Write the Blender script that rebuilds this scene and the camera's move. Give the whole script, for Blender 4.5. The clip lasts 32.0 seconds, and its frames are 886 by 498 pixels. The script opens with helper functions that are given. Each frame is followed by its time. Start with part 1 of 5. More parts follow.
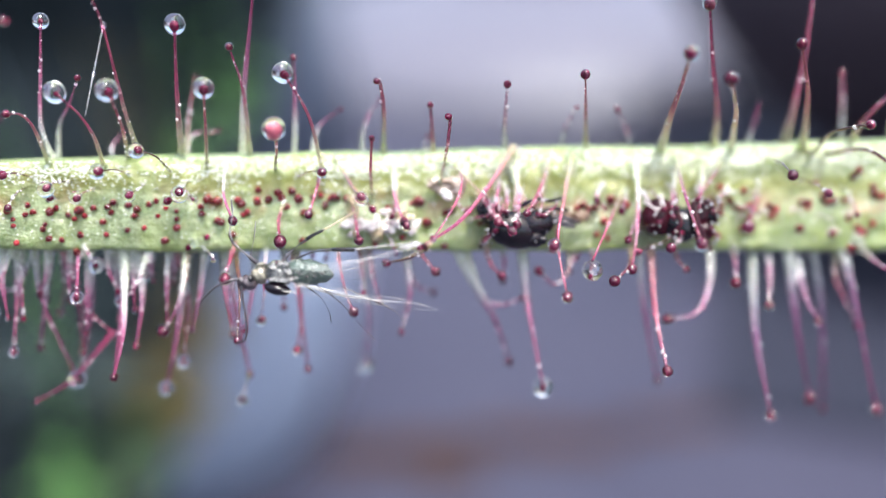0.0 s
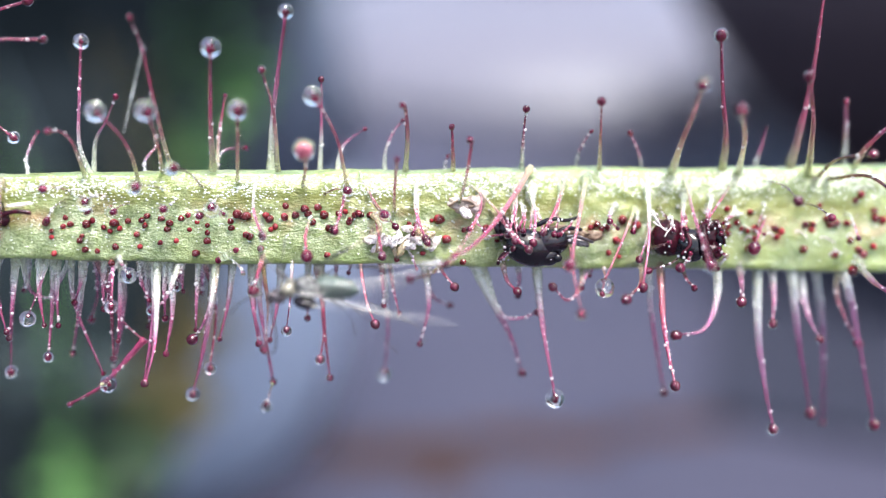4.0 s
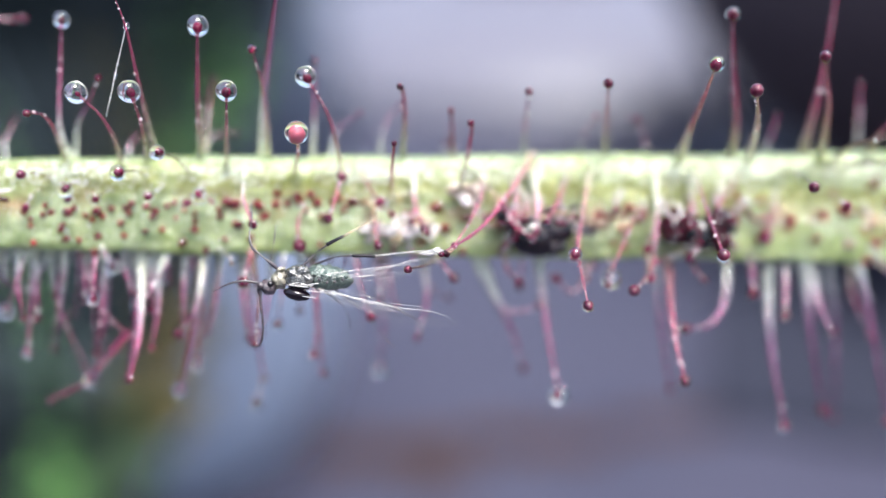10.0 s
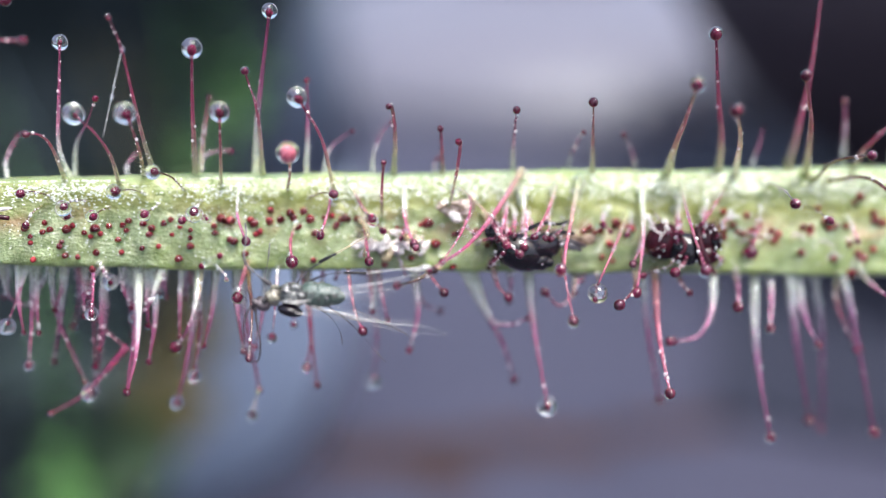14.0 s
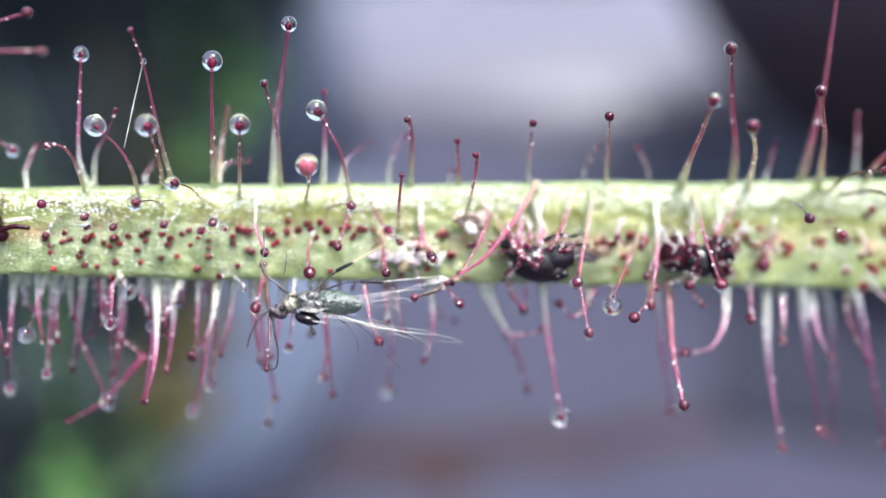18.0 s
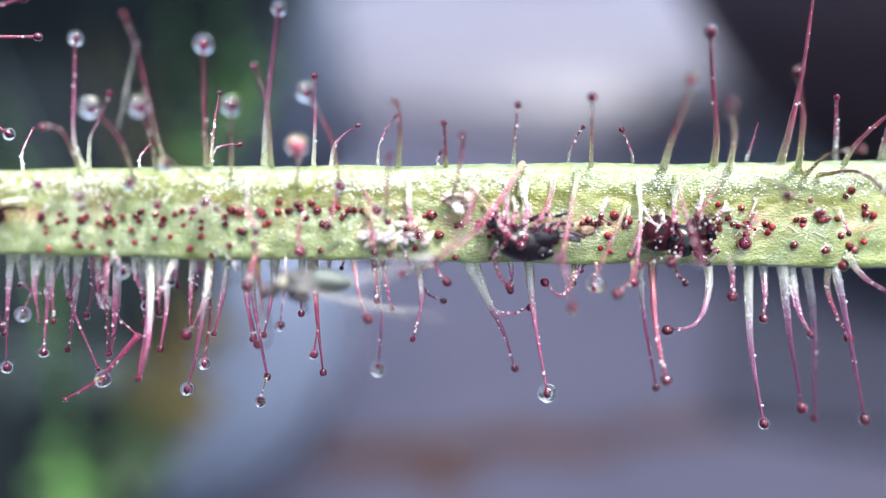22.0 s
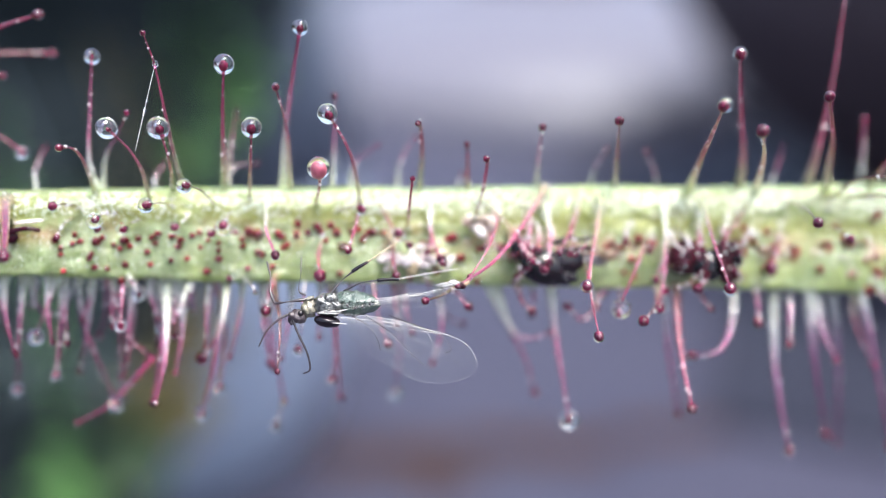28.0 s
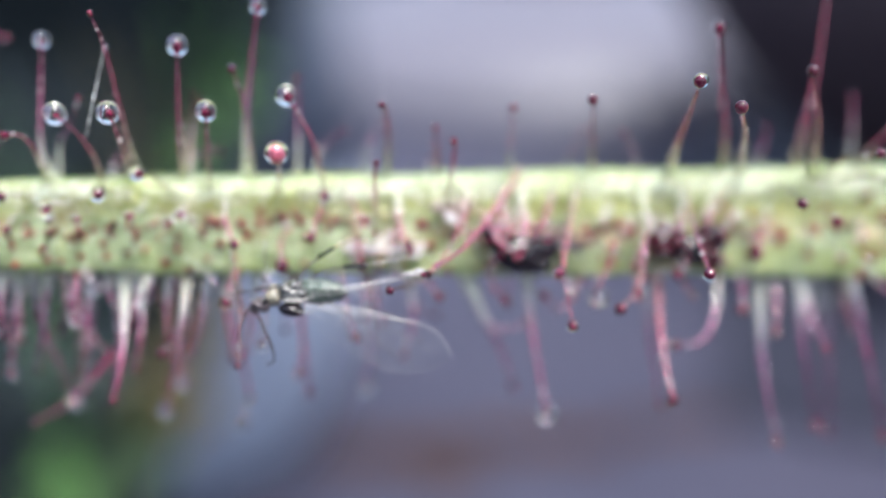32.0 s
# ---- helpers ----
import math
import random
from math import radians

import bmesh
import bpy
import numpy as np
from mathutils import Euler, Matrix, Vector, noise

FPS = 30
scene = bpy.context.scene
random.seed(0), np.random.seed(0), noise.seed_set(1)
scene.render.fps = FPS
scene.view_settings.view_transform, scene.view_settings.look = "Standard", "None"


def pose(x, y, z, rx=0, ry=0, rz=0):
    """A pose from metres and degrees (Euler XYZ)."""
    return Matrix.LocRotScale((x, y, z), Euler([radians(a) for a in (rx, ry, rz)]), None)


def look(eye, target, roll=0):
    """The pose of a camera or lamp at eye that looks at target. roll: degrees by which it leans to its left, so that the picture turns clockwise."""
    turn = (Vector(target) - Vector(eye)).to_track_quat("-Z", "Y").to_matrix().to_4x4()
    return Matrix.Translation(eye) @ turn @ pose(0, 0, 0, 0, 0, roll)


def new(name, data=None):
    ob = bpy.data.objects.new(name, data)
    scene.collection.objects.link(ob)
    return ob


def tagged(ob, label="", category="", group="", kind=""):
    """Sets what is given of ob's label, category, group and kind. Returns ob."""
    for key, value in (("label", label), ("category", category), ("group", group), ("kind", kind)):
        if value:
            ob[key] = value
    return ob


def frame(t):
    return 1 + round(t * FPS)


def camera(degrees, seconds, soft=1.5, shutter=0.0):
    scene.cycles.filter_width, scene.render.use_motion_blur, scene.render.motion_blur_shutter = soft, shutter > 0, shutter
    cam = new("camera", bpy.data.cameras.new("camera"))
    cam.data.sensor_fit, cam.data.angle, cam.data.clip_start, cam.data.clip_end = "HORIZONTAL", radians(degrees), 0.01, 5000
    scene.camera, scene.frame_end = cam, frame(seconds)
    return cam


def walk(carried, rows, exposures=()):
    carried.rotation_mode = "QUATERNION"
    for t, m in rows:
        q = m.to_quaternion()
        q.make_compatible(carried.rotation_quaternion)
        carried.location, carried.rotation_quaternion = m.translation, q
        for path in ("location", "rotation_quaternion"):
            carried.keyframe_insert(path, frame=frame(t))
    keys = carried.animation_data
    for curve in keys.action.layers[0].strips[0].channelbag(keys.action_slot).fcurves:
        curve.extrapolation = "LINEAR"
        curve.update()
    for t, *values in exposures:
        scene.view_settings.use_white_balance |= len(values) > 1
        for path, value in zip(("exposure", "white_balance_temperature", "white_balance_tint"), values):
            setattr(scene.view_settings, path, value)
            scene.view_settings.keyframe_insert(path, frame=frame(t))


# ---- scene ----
# A thread-leaved sundew with trapped insects, seen a finger's width away. Lengths of the plant are in millimetres.
MM = 0.001
EYE, TILT = 0.125, -20.0
W = Matrix.Translation((0, 0, EYE)) @ pose(0, 0, 0, TILT)

cam = camera(46.7, 32.0, soft=0.9)
ROWS = [
    (0.0, -0.062, 0.003, -0.129, -0.188, 0.418, -0.031),
    (0.5, -0.043, -0.001, -0.000, 0.131, 0.362, 0.315),
    (1.0, -0.200, -0.145, 0.070, 0.039, 0.391, 0.484),
    (1.5, -0.238, -0.087, 0.039, -0.083, 0.378, 0.439),
    (2.0, -0.363, 0.412, 0.051, -0.300, 0.100, 0.388),
    (2.5, -0.415, -0.158, 0.084, -0.270, 0.366, 0.572),
    (3.0, -0.339, -0.287, 0.166, -0.149, 0.364, 0.654),
    (3.5, -0.417, -0.537, 0.140, -0.235, 0.406, 0.793),
    (5.5, -0.413, -1.004, 0.278, -0.221, 0.401, 0.932),
    (6.0, -0.383, -1.025, 0.232, -0.191, 0.419, 0.796),
    (6.5, -0.853, -0.940, 0.180, -0.531, 0.477, 1.319),
    (7.0, -1.008, -0.547, 0.179, -0.887, 0.467, 1.308),
    (7.5, -0.681, -0.242, 0.046, -0.663, 0.462, 1.016),
    (8.0, -0.717, -0.150, 0.070, -0.718, 0.429, 1.046),
    (8.5, -0.731, -0.107, 0.075, -0.673, 0.485, 0.990),
    (9.0, -0.979, -0.000, 0.112, -0.849, 0.470, 1.400),
    (9.5, -0.874, 0.039, 0.030, -0.924, 0.457, 1.211),
    (10.0, -0.555, 0.035, -0.022, -0.778, 0.398, 0.837),
    (10.5, -0.455, 0.109, -0.102, -0.614, 0.404, 0.717),
    (11.0, -0.444, -0.114, 0.003, -0.588, 0.430, 0.783),
    (11.5, -0.471, -0.286, 0.048, -0.569, 0.454, 0.806),
    (12.0, -0.402, -0.342, 0.096, -0.521, 0.490, 0.655),
    (12.5, -0.352, -0.384, 0.259, -0.462, 0.428, 0.653),
    (13.0, -0.302, -0.362, 0.244, -0.328, 0.475, 0.597),
    (13.5, -0.236, -0.323, 0.224, -0.278, 0.453, 0.638),
    (15.5, -0.200, -0.407, 0.219, 0.007, 0.549, 0.777),
    (16.0, -0.290, -0.445, 0.255, -0.077, 0.598, 0.858),
    (16.5, -0.385, -0.595, 0.315, -0.041, 0.605, 0.992),
    (17.0, -0.328, -0.524, 0.181, -0.096, 0.585, 0.615),
    (17.5, -0.401, -0.248, 0.353, -0.223, 0.457, 0.901),
    (18.0, -0.473, -0.487, 0.393, -0.135, 0.523, 0.992),
    (18.5, -0.699, -0.837, 0.308, -0.197, 0.783, 1.362),
    (19.0, -0.711, -0.995, 0.240, -0.112, 0.683, 1.967),
    (19.5, -0.622, -0.592, 0.459, -0.045, 0.430, 1.745),
    (20.0, -0.520, 0.578, 0.423, 0.256, 0.402, 1.399),
    (20.5, -0.534, 0.728, 0.309, 0.179, 0.280, 1.432),
    (21.0, -0.657, -0.460, 0.149, -0.228, 0.485, 1.477),
    (21.5, -0.504, -0.819, 0.043, -0.227, 0.584, 1.151),
    (22.0, -0.277, -0.878, 0.028, -0.222, 0.535, 0.807),
    (22.5, -0.363, -1.080, 0.250, -0.085, 0.585, 1.026),
    (23.0, -0.385, -1.100, 0.268, -0.153, 0.578, 1.094),
    (23.5, -0.436, -1.195, 0.250, -0.176, 0.574, 1.025),
    (24.0, -0.381, -1.130, 0.178, -0.108, 0.676, 0.753),
    (24.5, -0.392, -1.158, 0.222, -0.235, 0.499, 1.054),
    (26.5, -0.816, -0.724, 0.268, -0.682, 0.626, 1.132),
    (27.0, -0.551, -0.518, 0.113, -0.486, 0.575, 0.835),
    (27.5, -0.516, -0.479, 0.099, -0.509, 0.589, 0.727),
    (28.0, -0.748, -0.541, 0.422, -0.488, 0.593, 1.148),
    (28.5, -0.640, -0.614, 0.405, -0.555, 0.591, 0.847),
    (29.0, -0.509, -0.520, 0.329, -0.374, 0.582, 0.664),
    (29.5, -0.646, -0.165, 0.381, -0.501, 0.579, 0.881),
    (30.0, -0.530, -0.102, 0.275, -0.442, 0.474, 0.797),
    (30.5, -0.620, -0.258, 0.458, -0.270, 0.581, 1.001),
    (31.0, -1.014, -0.509, 0.538, -0.627, 0.586, 1.429),
    (31.5, -0.650, -0.277, 0.428, -0.522, 0.550, 1.137),
    (32.0, -0.109, 0.213, 0.325, -0.119, 0.269, 0.450),
]

EXPOSURES = [(0.0, -0.03), (3.5, 0.0), (6.0, 0.06), (8.0, 0.0), (9.0, -0.05), (10.0, -0.08), (11.0, -0.04), (12.0, 0.0), (13.0, -0.2), (14.5, -0.28), (16.0, -0.28), (17.0, -0.06), (18.0, -0.06), (19.0, 0.04), (20.0, -0.07), (22.0, 0.04), (24.5, 0.0), (27.0, -0.03), (28.0, -0.06), (30.0, -0.12), (31.0, -0.19), (32.0, -0.26)]


def standing(x, y, z):
    return W @ Matrix.Translation(Vector((x, y, z)) * MM)


walk(cam, [(t, standing(x, y, z) @ pose(0, 0, 0, 90 + pitch, 0, yaw) @ pose(0, 0, 0, 0, 0, roll)) for t, x, y, z, yaw, pitch, roll in ROWS],
     exposures=[(t, 2.23 + stops, 6220, 5) for t, stops in EXPOSURES])
focus = new("focus_point")
focus.matrix_world = standing(0, 16.2, 0.5)
cam.data.dof.use_dof, cam.data.dof.focus_object, cam.data.dof.aperture_fstop = True, focus, 34.0
FOCUS = [(0.0, 16.45), (1.0, 16.45), (2.0, 16.32), (3.0, 16.72), (3.5, 16.92), (5.5, 18.3), (6.0, 18.3), (6.5, 18.0), (7.0, 17.0), (8.0, 16.32), (9.0, 15.45), (10.0, 15.55), (11.0, 16.0), (12.0, 16.32),
         (13.0, 16.52), (16.0, 16.62), (17.5, 16.42), (18.0, 16.32), (18.5, 18.0), (19.0, 19.6), (19.5, 18.9), (20.0, 16.52), (21.0, 16.7), (21.5, 18.0), (23.0, 18.3), (24.5, 18.3), (26.5, 16.92), (27.0, 16.2),
         (28.0, 15.9), (29.0, 15.75), (30.0, 15.3), (31.0, 14.45), (32.0, 14.9)]

# ---- light
TO_SUN = (W.to_3x3() @ Vector((0.20, -0.58, 0.79))).normalized()
world = bpy.data.worlds.new("sky")
scene.world = world
world.use_nodes = True
sky = world.node_tree.nodes.new("ShaderNodeTexSky")
sky.sky_type, sky.sun_disc = "NISHITA", False
sky.air_density, sky.dust_density = 0.9, 6.0
sky.sun_elevation = math.asin(TO_SUN.z)
sky.sun_rotation = math.atan2(TO_SUN.x, TO_SUN.y)
backing = world.node_tree.nodes["Background"]
backing.inputs["Strength"].default_value = 0.10
world.node_tree.links.new(sky.outputs[0], backing.inputs[0])
sun = new("sun", bpy.data.lights.new("sun", "SUN"))
sun.data.energy, sun.data.angle, sun.data.color = 1.4, radians(18), (1.0, 0.98, 0.97)
sun.matrix_world = look(TO_SUN, (0, 0, 0))


# ---- materials
def material(name, base, rough=0.5, metal=0.0, grain=None, bump=None, coat=0.0, sss=0.0, sss_radius=(0.3, 0.3, 0.3), transmission=0.0, ior=1.45, ramp=None, alpha=1.0, coat_ior=1.5, coat_rough=0.08, spec=0.5, spread_hue=None, patch=None, stretch=None, flush=()):
    """grain: (second colour, size in mm); bump: (depth in mm, size in mm); ramp: colours along a stalk; flush: bands at a height."""
    m = bpy.data.materials.new(name)
    m.use_nodes = True
    n, l = m.node_tree.nodes, m.node_tree.links
    p = n["Principled BSDF"]
    p.inputs["Base Color"].default_value = (*base, 1)
    p.inputs["Roughness"].default_value = rough
    p.inputs["Metallic"].default_value = metal
    p.inputs["Coat Weight"].default_value = coat
    p.inputs["Coat Roughness"].default_value = coat_rough
    p.inputs["Coat IOR"].default_value = coat_ior
    p.inputs["Specular IOR Level"].default_value = spec
    p.inputs["IOR"].default_value = ior
    p.inputs["Transmission Weight"].default_value = transmission
    p.inputs["Alpha"].default_value = alpha
    if sss:
        p.inputs["Subsurface Weight"].default_value = sss
        p.inputs["Subsurface Radius"].default_value = sss_radius
        p.inputs["Subsurface Scale"].default_value = MM
    where = n.new("ShaderNodeTexCoord").outputs["Object"]
    colour = None
    if ramp:
        att = n.new("ShaderNodeAttribute")
        att.attribute_name = "along"
        band = n.new("ShaderNodeValToRGB")
        band.color_ramp.elements[0].position, band.color_ramp.elements[0].color = ramp[0][0], (*ramp[0][1], 1)
        band.color_ramp.elements[1].position, band.color_ramp.elements[1].color = ramp[-1][0], (*ramp[-1][1], 1)
        for at, c in ramp[1:-1]:
            band.color_ramp.elements.new(at).color = (*c, 1)
        rough_edge = n.new("ShaderNodeTexNoise")
        rough_edge.inputs["Scale"].default_value, rough_edge.inputs["Detail"].default_value = 9 / MM, 3
        l.new(where, rough_edge.inputs["Vector"])
        wave = n.new("ShaderNodeMath")
        wave.operation, wave.inputs[1].default_value, wave.inputs[2].default_value = "MULTIPLY_ADD", 0.5, -0.25
        l.new(rough_edge.outputs["Fac"], wave.inputs[0])
        plus = n.new("ShaderNodeMath")
        l.new(att.outputs["Fac"], plus.inputs[0])
        l.new(wave.outputs[0], plus.inputs[1])
        l.new(plus.outputs[0], band.inputs["Fac"])
        milky = n.new("ShaderNodeMapRange")
        milky.inputs["From Min"].default_value, milky.inputs["From Max"].default_value = 0.0, 0.3
        milky.inputs["To Min"].default_value, milky.inputs["To Max"].default_value = 0.8 * transmission, transmission
        l.new(plus.outputs[0], milky.inputs["Value"])
        l.new(milky.outputs[0], p.inputs["Transmission Weight"])
        colour = band.outputs["Color"]
    if grain:
        fine = n.new("ShaderNodeTexNoise")
        fine.inputs["Scale"].default_value, fine.inputs["Detail"].default_value, fine.inputs["Roughness"].default_value = 1 / (grain[1] * MM), 6, 0.65
        l.new(where, fine.inputs["Vector"])
        spread = n.new("ShaderNodeValToRGB")
        spread.color_ramp.elements[0].position, spread.color_ramp.elements[1].position = 0.36, 0.66
        spread.color_ramp.elements[0].color = (*base, 1)
        spread.color_ramp.elements[1].color = (*grain[0], 1)
        l.new(fine.outputs["Fac"], spread.inputs["Fac"])
        if colour:
            mix = n.new("ShaderNodeMix")
            mix.data_type = "RGBA"
            mix.inputs["Factor"].default_value = 0.35
            l.new(colour, mix.inputs["A"])
            l.new(spread.outputs["Color"], mix.inputs["B"])
            colour = mix.outputs["Result"]
        else:
            colour = spread.outputs["Color"]
        vary = n.new("ShaderNodeMapRange")
        vary.inputs["To Min"].default_value, vary.inputs["To Max"].default_value = 0.6 * rough, min(1, 1.45 * rough)
        l.new(fine.outputs["Fac"], vary.inputs["Value"])
        l.new(vary.outputs[0], p.inputs["Roughness"])
    if patch:
        wide = n.new("ShaderNodeTexNoise")
        wide.inputs["Scale"].default_value, wide.inputs["Detail"].default_value = 1 / (patch[1] * MM), 3
        l.new(where, wide.inputs["Vector"])
        reach = n.new("ShaderNodeMapRange")
        reach.inputs["From Min"].default_value, reach.inputs["From Max"].default_value = 0.42, 0.68
        l.new(wide.outputs["Fac"], reach.inputs["Value"])
        mix = n.new("ShaderNodeMix")
        mix.data_type = "RGBA"
        mix.inputs["B"].default_value = (*patch[0], 1)
        l.new(reach.outputs[0], mix.inputs["Factor"])
        l.new(colour, mix.inputs["A"])
        colour = mix.outputs["Result"]
    if spread_hue:
        chance = n.new("ShaderNodeObjectInfo").outputs["Random"]
        mix = n.new("ShaderNodeMix")
        mix.data_type = "RGBA"
        mix.inputs["B"].default_value = (*spread_hue, 1)
        l.new(chance, mix.inputs["Factor"])
        l.new(colour, mix.inputs["A"])
        colour = mix.outputs["Result"]
    if colour:
        l.new(colour, p.inputs["Base Color"])
    if bump:
        relief = n.new("ShaderNodeTexNoise")
        relief.inputs["Scale"].default_value, relief.inputs["Detail"].default_value = 1 / (bump[1] * MM), 4
        if stretch:
            pull = n.new("ShaderNodeMapping")
            pull.inputs["Scale"].default_value = stretch
            l.new(where, pull.inputs["Vector"])
            l.new(pull.outputs[0], relief.inputs["Vector"])
        else:
            l.new(where, relief.inputs["Vector"])
        push = n.new("ShaderNodeBump")
        push.inputs["Distance"].default_value, push.inputs["Strength"].default_value = bump[0] * MM, 1.0
        l.new(relief.outputs["Fac"], push.inputs["Height"])
        l.new(push.outputs["Normal"], p.inputs["Normal"])
        l.new(push.outputs["Normal"], p.inputs["Coat Normal"])
    for tone, level, half, low, high, most in flush:
        height = n.new("ShaderNodeSeparateXYZ")
        l.new(where, height.inputs[0])
        off = n.new("ShaderNodeMath")
        off.operation, off.inputs[1].default_value = "SUBTRACT", level * MM
        l.new(height.outputs["Z"], off.inputs[0])
        size = n.new("ShaderNodeMath")
        size.operation = "ABSOLUTE"
        l.new(off.outputs[0], size.inputs[0])
        near = n.new("ShaderNodeMapRange")
        near.inputs["From Min"].default_value, near.inputs["From Max"].default_value = half * MM, 0.0
        l.new(size.outputs[0], near.inputs["Value"])
        cloud = n.new("ShaderNodeTexNoise")
        cloud.inputs["Scale"].default_value, cloud.inputs["Detail"].default_value = 2.2 / MM, 4
        l.new(where, cloud.inputs["Vector"])
        cut = n.new("ShaderNodeMapRange")
        cut.inputs["From Min"].default_value, cut.inputs["From Max"].default_value, cut.inputs["To Max"].default_value = low, high, most
        l.new(cloud.outputs["Fac"], cut.inputs["Value"])
        both = n.new("ShaderNodeMath")
        both.operation = "MULTIPLY"
        l.new(near.outputs[0], both.inputs[0])
        l.new(cut.outputs[0], both.inputs[1])
        mix = n.new("ShaderNodeMix")
        mix.data_type = "RGBA"
        mix.inputs["B"].default_value = (*tone, 1)
        l.new(both.outputs[0], mix.inputs["Factor"])
        l.new(colour, mix.inputs["A"])
        colour = mix.outputs["Result"]
        l.new(colour, p.inputs["Base Color"])
    return m


LEAF = material("leaf_skin", (0.110, 0.151, 0.044), 0.36, grain=((0.242, 0.287, 0.142), 0.04), patch=((0.164, 0.203, 0.046), 0.9), bump=(0.030, 0.042), stretch=(0.6, 1, 1), coat=1.0, coat_ior=1.5, coat_rough=0.08, sss=0.8, sss_radius=(0.4, 0.5, 0.25),
                flush=(((0.182, 0.190, 0.027), 0.30, 0.34, 0.2, 0.45, 0.8), ((0.36, 0.15, 0.10), -0.10, 0.38, 0.48, 0.68, 0.55)))
# Pale bead colour stands in for highlights on the wet leaf skin.
LEAF_BEAD = material("pale_glint_papilla", (0.74, 0.79, 0.62), 0.05, transmission=0.25, ior=1.36, coat=1.0, coat_ior=1.6, coat_rough=0.04, sss=0.3, sss_radius=(0.1, 0.12, 0.05))
PALE, PINK, RED, DEEP = (0.86, 0.86, 0.78), (0.56, 0.03, 0.15), (0.30, 0.02, 0.06), (0.15, 0.014, 0.022)
WET = dict(coat=1.0, coat_ior=1.55, coat_rough=0.02, transmission=0.82, ior=1.38, bump=(0.022, 0.06))
GLASSY = dict(WET, transmission=0.92)
STALKS = {
    "red": material("red_stalk", RED, 0.10, ramp=[(0.0, (0.60, 0.66, 0.34)), (0.20, (0.72, 0.60, 0.46)), (0.46, (0.64, 0.13, 0.24)), (1.0, (0.44, 0.024, 0.11))], **WET),
    "pale": material("pale_stalk", PALE, 0.10, ramp=[(0.0, (0.78, 0.84, 0.56)), (0.30, (0.94, 0.93, 0.88)), (0.54, (0.78, 0.26, 0.46)), (1.0, (0.52, 0.045, 0.18))], **WET),
    "white": material("white_stalk", PALE, 0.10, ramp=[(0.0, (0.84, 0.89, 0.66)), (0.36, (0.97, 0.96, 0.94)), (0.56, (0.80, 0.26, 0.48)), (1.0, (0.52, 0.045, 0.18))], **WET),
    "clear": material("clear_stalk", PALE, 0.08, ramp=[(0.0, (0.78, 0.84, 0.60)), (0.26, (0.93, 0.93, 0.91)), (0.50, (0.74, 0.28, 0.54)), (1.0, (0.50, 0.045, 0.21))], **GLASSY),
    "pink": material("pink_stalk", PINK, 0.10, ramp=[(0.0, (0.60, 0.50, 0.30)), (0.25, (0.64, 0.20, 0.28)), (0.6, (0.60, 0.065, 0.22)), (1.0, (0.46, 0.030, 0.13))], **WET),
    "crimson": material("crimson_stalk", PINK, 0.10, ramp=[(0.0, (0.48, 0.035, 0.14)), (0.5, (0.60, 0.09, 0.25)), (1.0, (0.46, 0.030, 0.13))], **WET),
    "dark": material("dark_stalk", DEEP, 0.10, ramp=[(0.0, (0.36, 0.34, 0.14)), (0.3, (0.26, 0.07, 0.05)), (1.0, DEEP)], **WET),
}
GLAND = material("gland_skin", (0.050, 0.002, 0.010), 0.10, spec=0.3, spread_hue=(0.135, 0.005, 0.030), grain=((0.11, 0.004, 0.024), 0.05))
BUTTON = material("button_gland_skin", (0.085, 0.004, 0.008), 0.10, spec=0.3, spread_hue=(0.23, 0.022, 0.028), grain=((0.18, 0.016, 0.022), 0.05))
# Lighter gland colour stands in for light coming through its dew drop.
LIT_PINK = material("lit_through_gland_skin", (0.40, 0.03, 0.09), 0.3, spec=0.2, coat=0.5, coat_rough=0.03, grain=((0.62, 0.22, 0.26), 0.05), sss=0.3, sss_radius=(0.1, 0.03, 0.03))
# Milky white takes the place of bright sky seen through clear droplets.
BEAD = material("glint_slime_bead", (0.92, 0.90, 0.90), 0.04, transmission=0.6, ior=1.38, coat=1.0, coat_ior=1.5, coat_rough=0.02)
DEW = material("dew", (1, 1, 1), 0.0, transmission=1.0, ior=1.41, coat=0.4, coat_ior=1.5, coat_rough=0.0)


# ---- building blocks
ORIGIN = {}


def thing(name, origin, label, category, group="", kind=""):
    """An Empty at a place of the plant's own space."""
    ob = new(name)
    ob.matrix_world = standing(*origin)
    ob.empty_display_size = 0.2 * MM
    ORIGIN[ob.name] = Vector(origin)
    return tagged(ob, label, category, group, kind)


def part(name, bm, mat, parent, label="", smooth=True):
    """Links a bmesh, in the plant's millimetres, as one mesh under a thing or a part."""
    data = bpy.data.meshes.new(name)
    bm.transform(Matrix.Scale(MM, 4) @ Matrix.Translation(-ORIGIN[parent.name]))
    if smooth:
        for f in bm.faces:
            f.smooth = True
    bm.to_mesh(data)
    bm.free()
    data.materials.append(mat)
    ob = new(name, data)
    ob.parent = parent
    ORIGIN[ob.name] = ORIGIN[parent.name]
    return tagged(ob, label)


def hinged(name, bm, mat, parent, pivot, label=""):
    """A part that turns about a pivot of its own."""
    data = bpy.data.meshes.new(name)
    bm.transform(Matrix.Scale(MM, 4) @ Matrix.Translation(-Vector(pivot)))
    for f in bm.faces:
        f.smooth = True
    bm.to_mesh(data)
    bm.free()
    data.materials.append(mat)
    ob = new(name, data)
    ob.parent = parent
    ob.matrix_basis = Matrix.Translation((Vector(pivot) - ORIGIN[parent.name]) * MM)
    ORIGIN[ob.name] = Vector(pivot)
    return tagged(ob, label)


